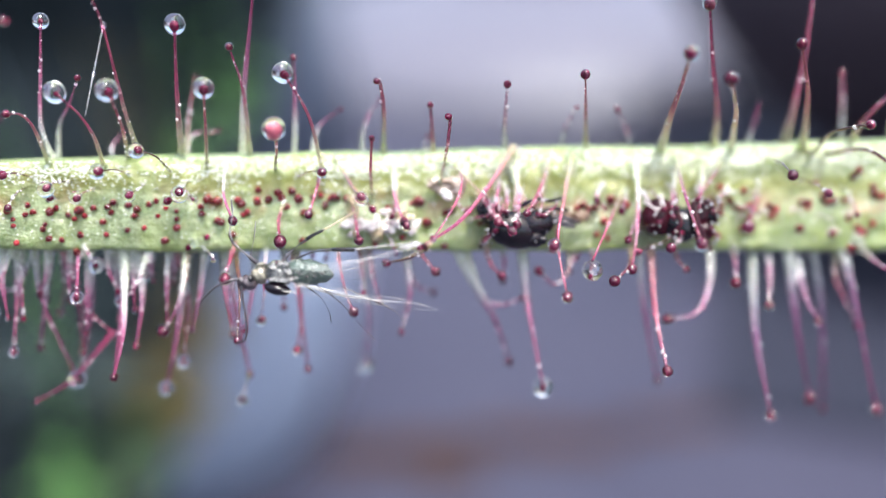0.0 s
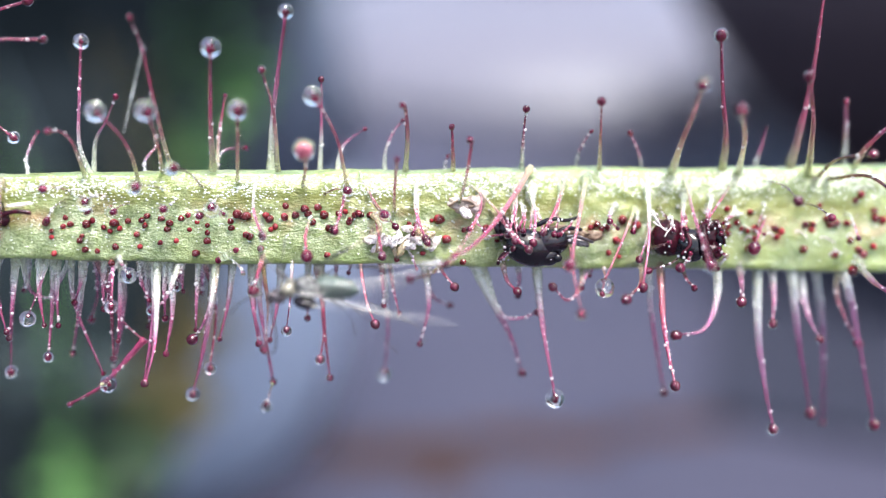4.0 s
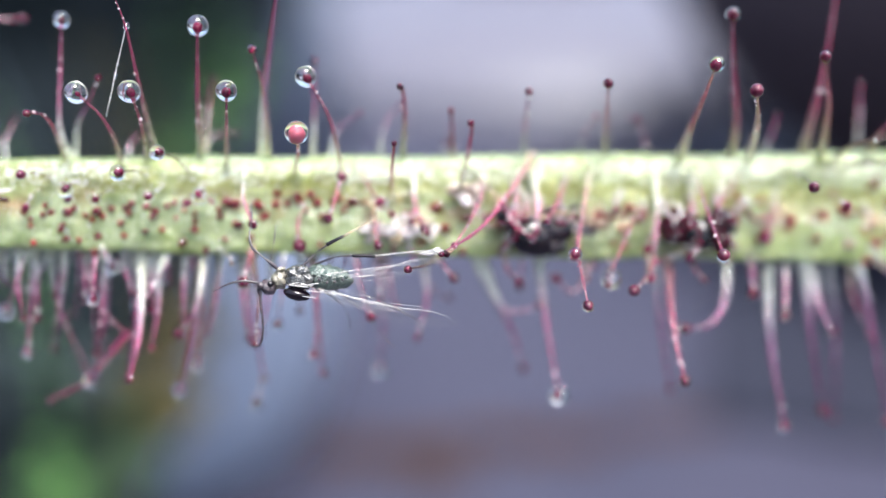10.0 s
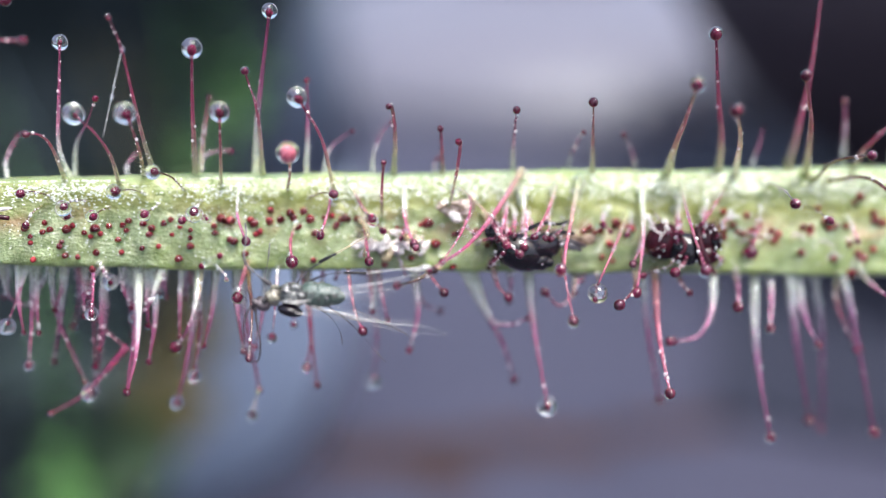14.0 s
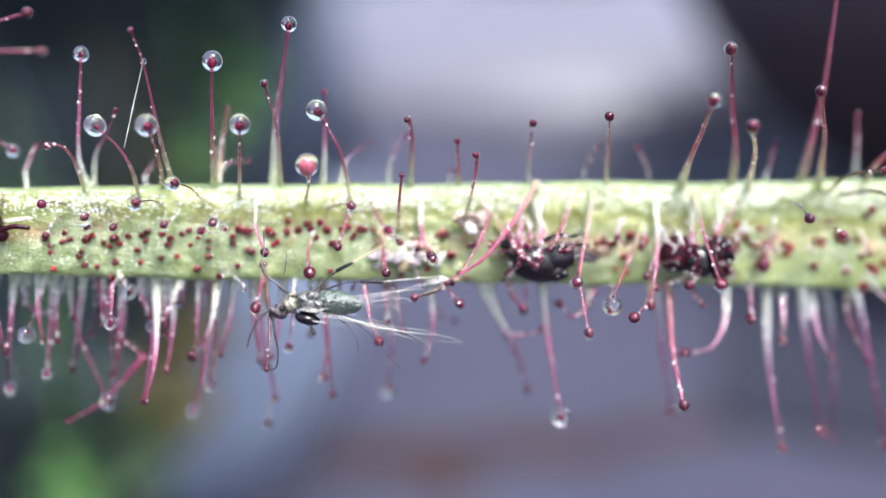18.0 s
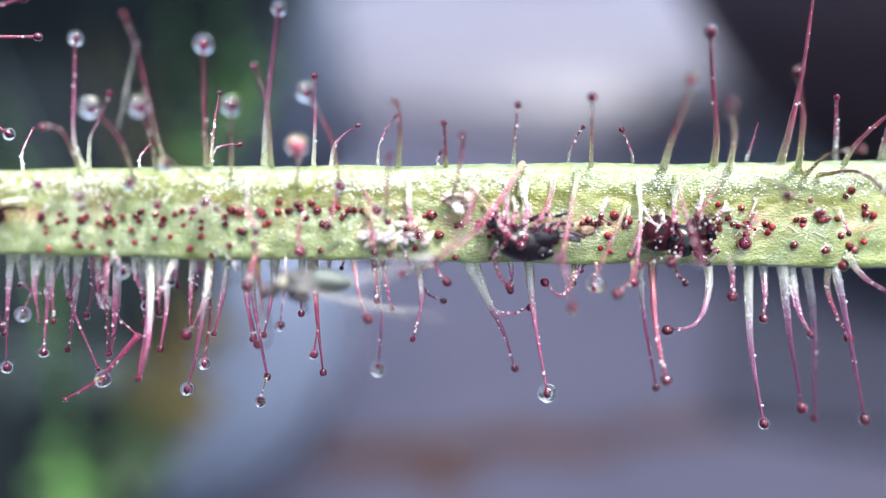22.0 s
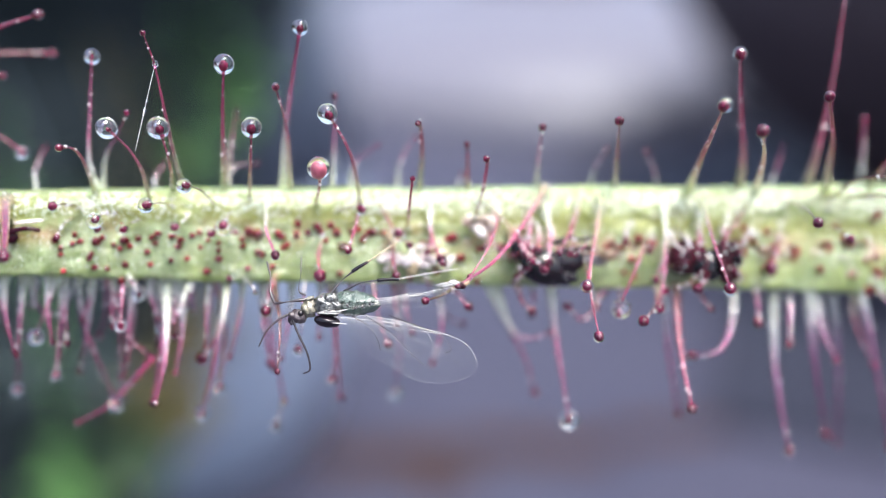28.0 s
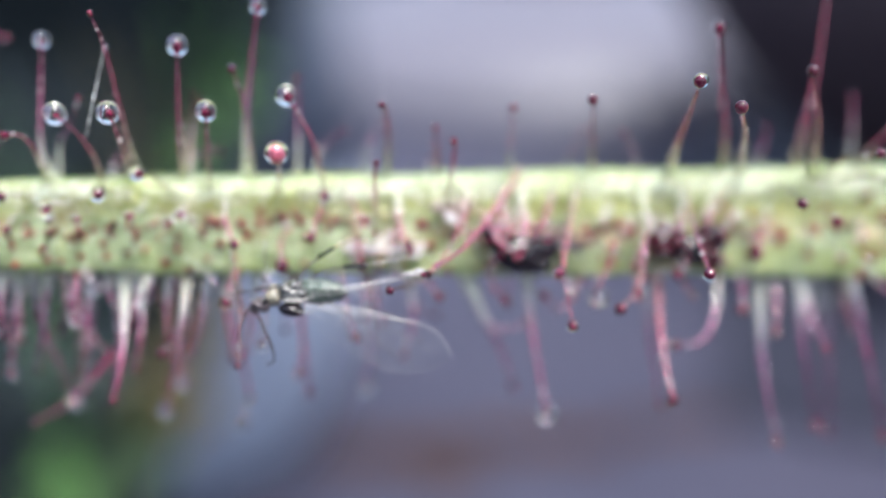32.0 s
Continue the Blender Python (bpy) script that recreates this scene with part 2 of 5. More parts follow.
def shared_ball(name, mat, segments, rings):
    data = bpy.data.meshes.new(name)
    bm = bmesh.new()
    bmesh.ops.create_uvsphere(bm, u_segments=segments, v_segments=rings, radius=MM)
    for v in bm.verts:
        v.co *= 1 + 0.03 * noise.noise(v.co / MM * 1.7)
    for f in bm.faces:
        f.smooth = True
    bm.to_mesh(data)
    bm.free()
    data.materials.append(mat)
    return data


def placed(name, data, parent, centre, size, axis=(0, 0, 1), label=""):
    """A part on a shared mesh of radius 1 mm, its z along axis."""
    ob = new(name, data)
    ob.parent = parent
    turn = Vector(axis).to_track_quat("Z", "Y").to_matrix().to_4x4()
    ob.matrix_basis = Matrix.Translation((Vector(centre) - ORIGIN[parent.name]) * MM) @ turn @ Matrix.Diagonal((*size, 1))
    ORIGIN[ob.name] = ORIGIN[parent.name]
    return tagged(ob, label)


def curve_points(points, steps):
    """A smooth line through points (Catmull-Rom), steps + 1 places."""
    p = [Vector(q) for q in points]
    p = [2 * p[0] - p[1], *p, 2 * p[-1] - p[-2]]
    made = []
    for k in range(steps + 1):
        s = k / steps * (len(p) - 3)
        i = min(int(s), len(p) - 4)
        u = s - i
        a, b, c, d = p[i:i + 4]
        made.append(0.5 * (2 * b + (c - a) * u + (2 * a - 5 * b + 4 * c - d) * u * u + (3 * b - 3 * c + d - a) * u ** 3))
    return made


def tube(bm, points, radii, sides=8, steps=12, along=None, rough=0.0, start=0.0):
    """A round, tapered rod through points; radii: a value or a function of 0..1."""
    places = curve_points(points, steps)
    radius = radii if callable(radii) else (lambda f: radii)
    side, rings = Vector((0.31, -0.8, 0.5)), []
    for k, at in enumerate(places):
        way = (places[min(k + 1, steps)] - places[max(k - 1, 0)]).normalized()
        side = (side - way * side.dot(way)).normalized()
        other = way.cross(side)
        f = k / steps
        ring = []
        for j in range(sides):
            a = 2 * math.pi * j / sides
            r = radius(f) * (1 + rough * noise.noise(at * 9 + Vector((a, 0, 0))))
            v = bm.verts.new(at + (side * math.cos(a) + other * math.sin(a)) * r)
            if along is not None:
                v[along] = max(0, (f - start) / (1 - start))
            ring.append(v)
        rings.append(ring)
    for a, b in zip(rings, rings[1:]):
        for j in range(sides):
            bm.faces.new((a[j], a[(j + 1) % sides], b[(j + 1) % sides], b[j]))
    bm.faces.new(rings[0][::-1])
    bm.faces.new(rings[-1])
    return places


def blob(bm, centre, size, turn=None, rough=0.0, segments=20, rings=14, scale=3.0):
    """An uneven ellipsoid."""
    m = Matrix.Translation(centre) @ (turn or Matrix()) @ Matrix.Diagonal((*size, 1))
    made = bmesh.ops.create_uvsphere(bm, u_segments=segments, v_segments=rings, radius=1)["verts"]
    for v in made:
        v.co *= 1 + rough * noise.noise(v.co * scale + Vector(centre) * 3)
        v.co = m @ v.co
    return made


# ---- the leaf
def leaf_front(x):
    return 17.75 + 0.11 * x


def leaf_half(x):
    return 0.895 + 0.017 * x + 0.012 * math.sin(1.1 * x) + 0.008 * math.sin(2.7 * x + 1)


def leaf_middle(x):
    return 0.880 + 0.017 * x


PROFILE = ((0.035, -0.995), (-0.005, -0.86), (-0.01, -0.4), (0.015, 0.0), (0.0, 0.34), (-0.015, 0.55), (0.008, 0.71), (0.06, 0.85), (0.20, 0.945), (0.46, 0.955), (0.78, 0.45), (0.82, -0.2), (0.66, -0.75), (0.36, -1.0))


def leaf_face(x, z):
    """Where the front of the leaf lies at a height."""
    h = max(-0.98, min(0.85, (z - leaf_middle(x)) / leaf_half(x)))
    for (d0, h0), (d1, h1) in zip(PROFILE[:8], PROFILE[1:8]):
        if h0 <= h <= h1:
            return leaf_front(x) + d0 + (d1 - d0) * (h - h0) / (h1 - h0)
    return leaf_front(x)


leaf = thing("sundew_leaf", (0, 17.8, 0.86), "narrow pale green sundew leaf with red dewy tentacles", "carnivorous plant")


def swell(at):
    """How far the skin bulges at a place."""
    return 0.035 * noise.noise(at * 1.3) + 0.030 * noise.noise(at * 5) + 0.03 * noise.noise(at * 2.6) + 0.022 * noise.noise(at * 8.5)


def build_blade():
    bm = bmesh.new()
    ring = curve_points([(d, 0, h) for d, h in (*PROFILE, PROFILE[0])], 90)[:-1]
    rows, steps = [], 420
    for k in range(steps + 1):
        x = -14 + 28 * k / steps
        row = []
        for p in ring:
            at = Vector((x, leaf_front(x) + p.x, leaf_middle(x) + leaf_half(x) * p.z))
            at.y -= swell(at)
            at.z += 0.03 * noise.noise(at * 0.9 + Vector((7, 0, 0))) + 0.012 * noise.noise(at * 6)
            row.append(bm.verts.new(at))
        rows.append(row)
    n = len(ring)
    for a, b in zip(rows, rows[1:]):
        for j in range(n):
            bm.faces.new((a[j], b[j], b[(j + 1) % n], a[(j + 1) % n]))
    bm.faces.new(rows[0])
    bm.faces.new(rows[-1][::-1])
    bmesh.ops.recalc_face_normals(bm, faces=bm.faces[:])
    part("leaf_blade", bm, LEAF, leaf, "pale green fleshy leaf blade with a rolled glossy upper margin")


build_blade()


def build_petiole():
    """The leaf's lower end, which bends down into the soil of the pot."""
    bm = bmesh.new()
    foot = W.inverted() @ Vector((-0.082, 0.108, 0.126)) / MM
    knee = W.inverted() @ Vector((-0.070, 0.078, 0.141)) / MM
    tube(bm, [(-13.8, leaf_front(-13.8) + 0.35, leaf_middle(-13.8)), (-19, 16.6, 0.6), (-38, 32, 14), knee, foot], lambda f: 0.62 + 0.3 * f, 14, 40, None, 0.05)
    part("petiole", bm, LEAF, leaf, "pale green leaf stalk rooted in the pot")


build_petiole()
GLAND_BALL = shared_ball("gland", GLAND, 14, 10)
LIT_PINK_BALL = shared_ball("gland", LIT_PINK, 14, 10)
BUTTON_BALL = shared_ball("button_gland", BUTTON, 14, 10)
BEAD_BALL = shared_ball("glint_droplet", BEAD, 10, 7)
DEW_BALL = shared_ball("dew_drop", DEW, 28, 18)


def tentacle(points, r0, r1, gland, tone, dew=0.0, hang=(0.0, 0.0), ball=None):
    """A stalk from the leaf to its red gland, with a drop of dew round the gland."""
    start = 0.0
    x, y, z = points[0]
    if abs(z - leaf_middle(x)) < 0.9 * leaf_half(x) and y < leaf_face(x, z):
        start = 1 / len(points)
        points = [(x, leaf_face(x, z) + 0.04, z + 0.03), *points]
    elif -0.6 < z < -0.02 and y > leaf_front(x) - 0.5:
        points = [(x, leaf_front(x) + 0.16, leaf_middle(x) - leaf_half(x) + 0.10), *points]
    elif -0.02 <= z < 0.5:
        points = [(x, y + 0.14, z + 0.06), *points[1:]]
    bm = bmesh.new()
    along = bm.verts.layers.float.new("along")

    thick = (1.4 if r0 < 0.09 else 0.92) if points[0][2] < 0.5 else 0.72

    def radius(f):
        f = max(0, (f - start) / (1 - start))
        return 0.58 * r1 + (thick * r0 - 0.58 * r1) * (1 - f) ** 1.5 + 0.2 * r0 * max(0, 1 - f * 12)

    places = tube(bm, points, radius, 10, 24, along, 0.25, start)
    stalk = part("tentacle", bm, STALKS[tone], leaf)
    tip, way = places[-1], (places[-1] - places[-3]).normalized()
    share = 0.74 if not dew else 0.72 if dew < 0.12 else 0.64
    if gland:
        placed("gland", ball or GLAND_BALL, stalk, tip, (gland * share, gland * share, gland * share * 1.25), way)
    if dew:
        centre = tip + 0.45 * Vector((hang[0], 0, hang[1]))
        placed("dew_drop", DEW_BALL, stalk, centre, (dew, dew, dew * random.uniform(0.98, 1.08)), way, "clear round drop of sticky dew")
    elif gland:
        k = gland * random.uniform(0.95, 1.12)
        placed("dew_drop", DEW_BALL, stalk, tip + 0.05 * gland * way + Vector((0, 0, -0.06 * gland)), (k, k, k * 1.1), way)
    # droplets along the stalk, their sparkle put into the white colour
    for k in range(random.choice((5, 8, 10, 12, 14))):
        f = random.uniform(0.05, 0.95)
        at = places[int(f * 24)]
        r = random.choice((0.010, 0.012, 0.014, 0.016, 0.020, 0.030))
        a = random.uniform(0, 6.28)
        placed("glint_droplet", BEAD_BALL, stalk, at + Vector((math.cos(a), -0.5, math.sin(a))) * radius(f), (r, r, r))
    return stalk


# upper row
tentacle([(-6.56, 17.34, 1.49), (-6.72, 17.17, 2.04), (-6.66, 16.97, 2.92), (-6.58, 16.76, 3.72)], 0.067, 0.033, 0.047, "pale", dew=0.133)
tentacle([(-5.63, 17.03, 1.37), (-5.63, 16.55, 1.79), (-5.75, 16.2, 2.11), (-6.01, 15.9, 2.4)], 0.056, 0.026, 0.044, "red", dew=0.175, hang=(-0.04, 0.04))
tentacle([(-5.13, 17.29, 1.58), (-5.17, 16.72, 2.17), (-5.22, 16.3, 2.79), (-5.3, 15.93, 3.47), (-5.4, 15.6, 3.89)], 0.071, 0.021, 0.043, "red")
tentacle([(-5.29, 17.28, 1.53), (-5.14, 16.38, 1.96), (-5.11, 15.61, 2.39)], 0.057, 0.031, 0.079, "red", dew=0.176, hang=(-0.04, 0.03))
tentacle([(-6.69, 17.85, 1.55), (-6.6, 17.67, 2.14), (-6.29, 17.24, 2.42), (-5.95, 16.69, 2.78)], 0.068, 0.021, 0.054, "white")
tentacle([(-6.56, 17.03, 1.46), (-6.6, 16.59, 1.91), (-6.68, 16.27, 2.11), (-6.82, 16, 2.1)], 0.056, 0.026, 0.062, "red")
tentacle([(-7.82, 17.72, 1.47), (-7.97, 18, 1.81), (-7.99, 18.21, 2.06), (-7.93, 18.4, 2.36)], 0.052, 0.021, 0.032, "white")
tentacle([(-9.83, 17.29, 1.4), (-9.6, 17.74, 3.42), (-8.92, 18.06, 3.95), (-7.83, 18.3, 4.07)], 0.081, 0.048, 0.075, "red")
tentacle([(-9.25, 17.35, 1.36), (-8.96, 17.56, 2.26), (-8.6, 17.7, 2.49), (-8.13, 17.8, 2.18)], 0.066, 0.031, 0.062, "red", dew=0.114)
tentacle([(-9.86, 16.96, 1.37), (-9.34, 17.01, 3.19), (-8.47, 17.03, 4.12), (-7.6, 17, 4.47)], 0.080, 0.045, 0.090, "red")
tentacle([(-8.82, 17.08, 1.4), (-8.93, 17.04, 2.5), (-8.64, 17.03, 3.21), (-8.18, 17, 3.41)], 0.070, 0.035, 0.080, "red")
tentacle([(-4.42, 17.37, 1.62), (-4.36, 16.86, 2.25), (-4.3, 16.48, 2.93), (-4.23, 16.13, 3.51)], 0.086, 0.036, 0.089, "red", dew=0.169, hang=(0.00, 0.04))
tentacle([(-4.51, 18.08, 1.61), (-4.5, 18.13, 2.2), (-4.46, 18.17, 2.63), (-4.4, 18.2, 3.06)], 0.053, 0.027, 0.043, "red")
tentacle([(-3.96, 17.22, 1.43), (-3.81, 16.42, 1.97), (-3.7, 15.8, 2.45)], 0.052, 0.031, 0.088, "red", dew=0.166, hang=(0.00, 0.04))
tentacle([(-4.58, 18.07, 1.56), (-4.47, 18.22, 1.98), (-4.32, 18.32, 2.09), (-4.05, 18.4, 2.12)], 0.048, 0.021, 0.054, "white")
tentacle([(-3.3, 17.5, 1.63), (-3.29, 16.85, 2.59), (-3.4, 16.27, 3.19)], 0.067, 0.027, 0.064, "red", dew=0.073, hang=(0.00, 0.03))
tentacle([(-3.49, 17.88, 1.62), (-3.41, 17.5, 2.54), (-3.24, 17.02, 3.39), (-3.05, 16.48, 4.21)], 0.099, 0.046, 0.072, "pale", dew=0.134, hang=(0.00, 0.04))
tentacle([(-2.79, 17.04, 1.34), (-2.65, 16.29, 1.6), (-2.61, 15.76, 1.82)], 0.042, 0.035, 0.150, "red", dew=0.184, hang=(0.00, 0.04), ball=LIT_PINK_BALL)
tentacle([(-2.03, 17.23, 1.34), (-2.17, 16.53, 2.13), (-2.5, 16.06, 2.73)], 0.057, 0.031, 0.079, "red", dew=0.166, hang=(-0.04, 0.04))
tentacle([(-2.62, 18.08, 1.62), (-2.58, 17.85, 2.5), (-2.56, 17.56, 3.28)], 0.069, 0.032, 0.053, "pale")
tentacle([(-2.32, 18.31, 1.62), (-2.28, 18.28, 2.04), (-2.12, 18.21, 2.27), (-1.81, 18.11, 2.47)], 0.069, 0.021, 0.043, "white")
tentacle([(-1.45, 18.4, 1.69), (-1.43, 18.28, 2.08), (-1.29, 18.19, 2.43), (-1.11, 18.1, 2.64)], 0.059, 0.021, 0.042, "white")
tentacle([(-1.04, 17.84, 1.68), (-0.99, 17.14, 2.23), (-1.02, 16.59, 2.67), (-1.05, 16.1, 2.63)], 0.069, 0.045, 0.054, "red")
tentacle([(-0.17, 18.03, 1.64), (-0.19, 17.55, 2.01), (-0.22, 17.2, 2.42)], 0.074, 0.040, 0.050, "red")
tentacle([(-0.06, 17.44, 1.11), (0.05, 16.82, 1.59), (0.11, 16.51, 2.06), (0.08, 16.31, 2.1)], 0.038, 0.051, 0.059, "red")
tentacle([(1.1, 18.36, 1.69), (1.06, 17.54, 2.25), (1.06, 16.94, 2.72)], 0.070, 0.025, 0.069, "pale")
tentacle([(2.15, 18.76, 1.74), (2.17, 18.51, 2.08), (2.25, 18.24, 2.32), (2.34, 17.96, 2.48)], 0.055, 0.021, 0.043, "white")
tentacle([(2.53, 18.21, 1.73), (2.38, 17.13, 2.36), (2.26, 16.31, 2.77)], 0.065, 0.023, 0.072, "red")
tentacle([(3.46, 18.89, 1.72), (3.34, 18.56, 2.11), (3.11, 18.27, 2.49)], 0.061, 0.021, 0.054, "pale")
tentacle([(3.9, 18.35, 1.75), (3.75, 17.04, 2.12), (3.74, 16.06, 2.58), (3.66, 15.16, 2.87)], 0.121, 0.038, 0.092, "red", dew=0.117, hang=(0.02, 0.03))
tentacle([(4.92, 18.64, 1.78), (4.77, 17.86, 2.35), (4.53, 17.24, 3.21), (4.34, 16.67, 3.98)], 0.120, 0.040, 0.099, "red", dew=0.119, hang=(0.00, 0.03))
tentacle([(5.16, 18.38, 1.78), (4.73, 16.57, 2.2), (4.24, 15.08, 2.49)], 0.096, 0.043, 0.094, "red")
tentacle([(5.63, 19.1, 1.81), (5.68, 18.8, 2.22), (5.76, 18.64, 2.67)], 0.067, 0.027, 0.032, "white")
tentacle([(6.2, 18.77, 1.76), (6.24, 18.25, 2.5), (6.35, 17.86, 3.63), (6.43, 17.5, 5.2)], 0.142, 0.041, 0.041, "red")
tentacle([(6.5, 18.51, 1.84), (6.07, 17.06, 2.56), (5.6, 15.98, 3.19)], 0.102, 0.048, 0.088, "red")
tentacle([(7.57, 19.48, 2.01), (7.42, 19.04, 2.64), (7.27, 18.64, 3.21)], 0.074, 0.055, 0.055, "white")
tentacle([(6.62, 18.33, 1.73), (6.47, 17.01, 1.93), (6.67, 16, 1.93)], 0.061, 0.031, 0.079, "dark")
tentacle([(7.45, 18.79, 1.9), (7.44, 18.01, 2.31), (7.95, 17.4, 2.91)], 0.088, 0.051, 0.081, "red")
tentacle([(6.89, 18.26, 1.7), (7.16, 17.56, 1.71), (7.29, 17.01, 1.5), (7.47, 16.5, 1.03)], 0.053, 0.048, 0.078, "dark")
tentacle([(-5.78, 17.94, 1.55), (-5.86, 18.21, 1.84), (-5.71, 18.4, 2.12)], 0.042, 0.021, 0.032, "white")
tentacle([(-0.31, 18.52, 1.72), (-0.32, 18.33, 1.9), (-0.27, 18.2, 2.01)], 0.049, 0.032, 0.032, "white")
tentacle([(8.36, 19.17, 2), (8.17, 18.61, 2.38), (8.1, 18.2, 2.76)], 0.134, 0.053, 0.064, "pale")
# face of the leaf
tentacle([(-6.18, 16.95, 1.11), (-6.28, 16.64, 1.08), (-6.34, 16.39, 0.96)], 0.023, 0.018, 0.073, "dark", dew=0.137, hang=(-0.02, -0.04))
tentacle([(-5.82, 16.99, 0.98), (-5.89, 16.81, 0.92), (-5.96, 16.68, 0.82)], 0.023, 0.018, 0.064, "dark", dew=0.110, hang=(-0.03, 0.02))
tentacle([(-6.39, 16.92, 0.83), (-6.4, 16.75, 0.84), (-6.37, 16.63, 0.82)], 0.019, 0.018, 0.055, "dark", dew=0.082)
tentacle([(-5.24, 17.06, 1.25), (-5.29, 16.54, 1.27), (-5.42, 16.1, 1.21)], 0.023, 0.018, 0.081, "dark", dew=0.127, hang=(-0.03, -0.02))
tentacle([(-4.57, 17.13, 1.32), (-4.65, 16.58, 1.49), (-4.8, 16.1, 1.54)], 0.028, 0.023, 0.072, "dark", dew=0.126, hang=(-0.05, -0.02))
tentacle([(-4.99, 17.08, 1.06), (-5.03, 16.85, 0.97), (-5.11, 16.68, 0.87)], 0.019, 0.014, 0.064, "dark", dew=0.110, hang=(-0.01, -0.02))
tentacle([(-4.31, 17.16, 1.12), (-4.29, 16.88, 1.01), (-4.29, 16.67, 0.91)], 0.024, 0.018, 0.083, "red", dew=0.147, hang=(0.00, -0.06))
tentacle([(-4.46, 17.14, 0.91), (-4.49, 16.97, 0.83), (-4.53, 16.85, 0.78)], 0.019, 0.019, 0.065, "dark", dew=0.093)
tentacle([(-4.29, 17.16, 0.94), (-4.18, 17.01, 0.86), (-4.12, 16.89, 0.82)], 0.019, 0.014, 0.037, "red", dew=0.084)
tentacle([(-6.8, 16.88, 1.19), (-6.92, 16.56, 1.22), (-7.03, 16.35, 1.17)], 0.023, 0.018, 0.072, "dark", dew=0.081)
tentacle([(-6.91, 16.86, 0.98), (-7.02, 16.74, 0.84), (-7.06, 16.66, 0.67)], 0.023, 0.018, 0.064, "dark")
tentacle([(-2.45, 17.37, 1.22), (-2.22, 17.07, 1.29), (-1.99, 16.83, 1.25)], 0.024, 0.019, 0.074, "dark", dew=0.093, hang=(0.00, -0.03))
tentacle([(-1.66, 17.45, 1.23), (-1.53, 17.2, 1), (-1.36, 17, 0.85)], 0.029, 0.019, 0.084, "dark", dew=0.122, hang=(0.00, -0.04))
tentacle([(-1.22, 17.5, 0.93), (-1.18, 16.65, 1.29), (-1.12, 16.02, 1.72)], 0.048, 0.040, 0.044, "red")
tentacle([(-2.07, 17.41, 1.62), (-2.07, 16.94, 1.08), (-2.18, 16.6, 0.56)], 0.058, 0.041, 0.073, "red")
tentacle([(-3.66, 17.23, 1.32), (-3.58, 16.73, 0.88), (-3.36, 16.37, 0.44)], 0.043, 0.041, 0.072, "pale", dew=0.081)
tentacle([(-2.69, 17.34, 0.77), (-2.72, 16.94, 0.46), (-2.65, 16.65, 0.12)], 0.048, 0.046, 0.101, "red")
tentacle([(-0.84, 17.54, 1.4), (-0.82, 17.1, 0.9), (-0.61, 16.78, 0.38)], 0.058, 0.028, 0.065, "pale", dew=0.102, hang=(0.00, -0.03))
tentacle([(0.06, 17.64, 1.47), (0.3, 16.99, 1.21), (0.2, 16.48, 0.74), (-0.16, 16.03, 0.15)], 0.039, 0.026, 0.053, "red")
tentacle([(1.19, 17.76, 1.71), (0.72, 16.88, 0.99), (0.23, 16.25, 0.41), (-0.36, 15.71, 0.01)], 0.083, 0.039, 0.050, "pink")
tentacle([(-0.23, 17.61, -0.01), (-0.56, 16.46, -0.15), (-0.87, 15.65, -0.23)], 0.039, 0.026, 0.060, "dark")
tentacle([(0.27, 17.66, 1.33), (0.61, 17.4, 0.97), (0.79, 17.18, 0.65), (1.14, 16.98, 0.29)], 0.044, 0.037, 0.075, "red")
tentacle([(0.94, 17.73, 1.38), (0.94, 17.45, 1.02), (0.8, 17.24, 0.56)], 0.073, 0.043, 0.076, "pale")
tentacle([(1.21, 17.76, 1.36), (1.29, 17.43, 0.92), (1.23, 17.18, 0.41)], 0.068, 0.043, 0.076, "pale")
tentacle([(1.06, 17.74, 1.13), (1.08, 17.52, 0.88), (0.99, 17.36, 0.66)], 0.049, 0.038, 0.057, "pale")
tentacle([(1.85, 17.82, 1.54), (1.64, 17.23, 1.05), (1.37, 16.8, 0.58)], 0.054, 0.037, 0.065, "red")
tentacle([(0.53, 17.69, 0.98), (0.7, 17.27, 0.77), (0.9, 16.95, 0.43)], 0.039, 0.033, 0.065, "red")
tentacle([(2.24, 17.86, 1.6), (2.01, 17.02, 0.85), (1.83, 16.4, 0.1), (1.91, 15.83, -0.75)], 0.084, 0.022, 0.079, "red", dew=0.096, hang=(0.00, -0.03))
tentacle([(1.97, 17.84, 0.4), (1.85, 16.75, 0.19), (1.72, 15.95, 0.04)], 0.044, 0.031, 0.079, "red", dew=0.114)
tentacle([(3.14, 17.96, 1.05), (2.78, 17.18, 0.44), (2.42, 16.62, -0.19)], 0.054, 0.027, 0.027, "red")
tentacle([(2.6, 17.9, -0.09), (2.53, 17.36, -0.24), (2.45, 17.07, -0.44)], 0.020, 0.018, 0.055, "red", dew=0.175, hang=(0.07, 0.17))
tentacle([(3.39, 17.98, 1.4), (3.31, 17.4, 0.57), (3.14, 17.05, -0.33)], 0.074, 0.032, 0.092, "pale")
tentacle([(3.44, 17.99, 0.7), (3.26, 17.52, 0.4), (3.1, 17.19, 0.15)], 0.054, 0.024, 0.066, "white")
tentacle([(4.1, 18.05, 1.56), (3.96, 16.75, 0.84), (3.93, 15.59, 0.06)], 0.060, 0.040, 0.098, "red", dew=0.107, hang=(0.00, -0.03))
tentacle([(4.93, 18.14, 1.53), (4.59, 17.66, 1.16), (4.31, 17.32, 0.85)], 0.055, 0.033, 0.048, "red")
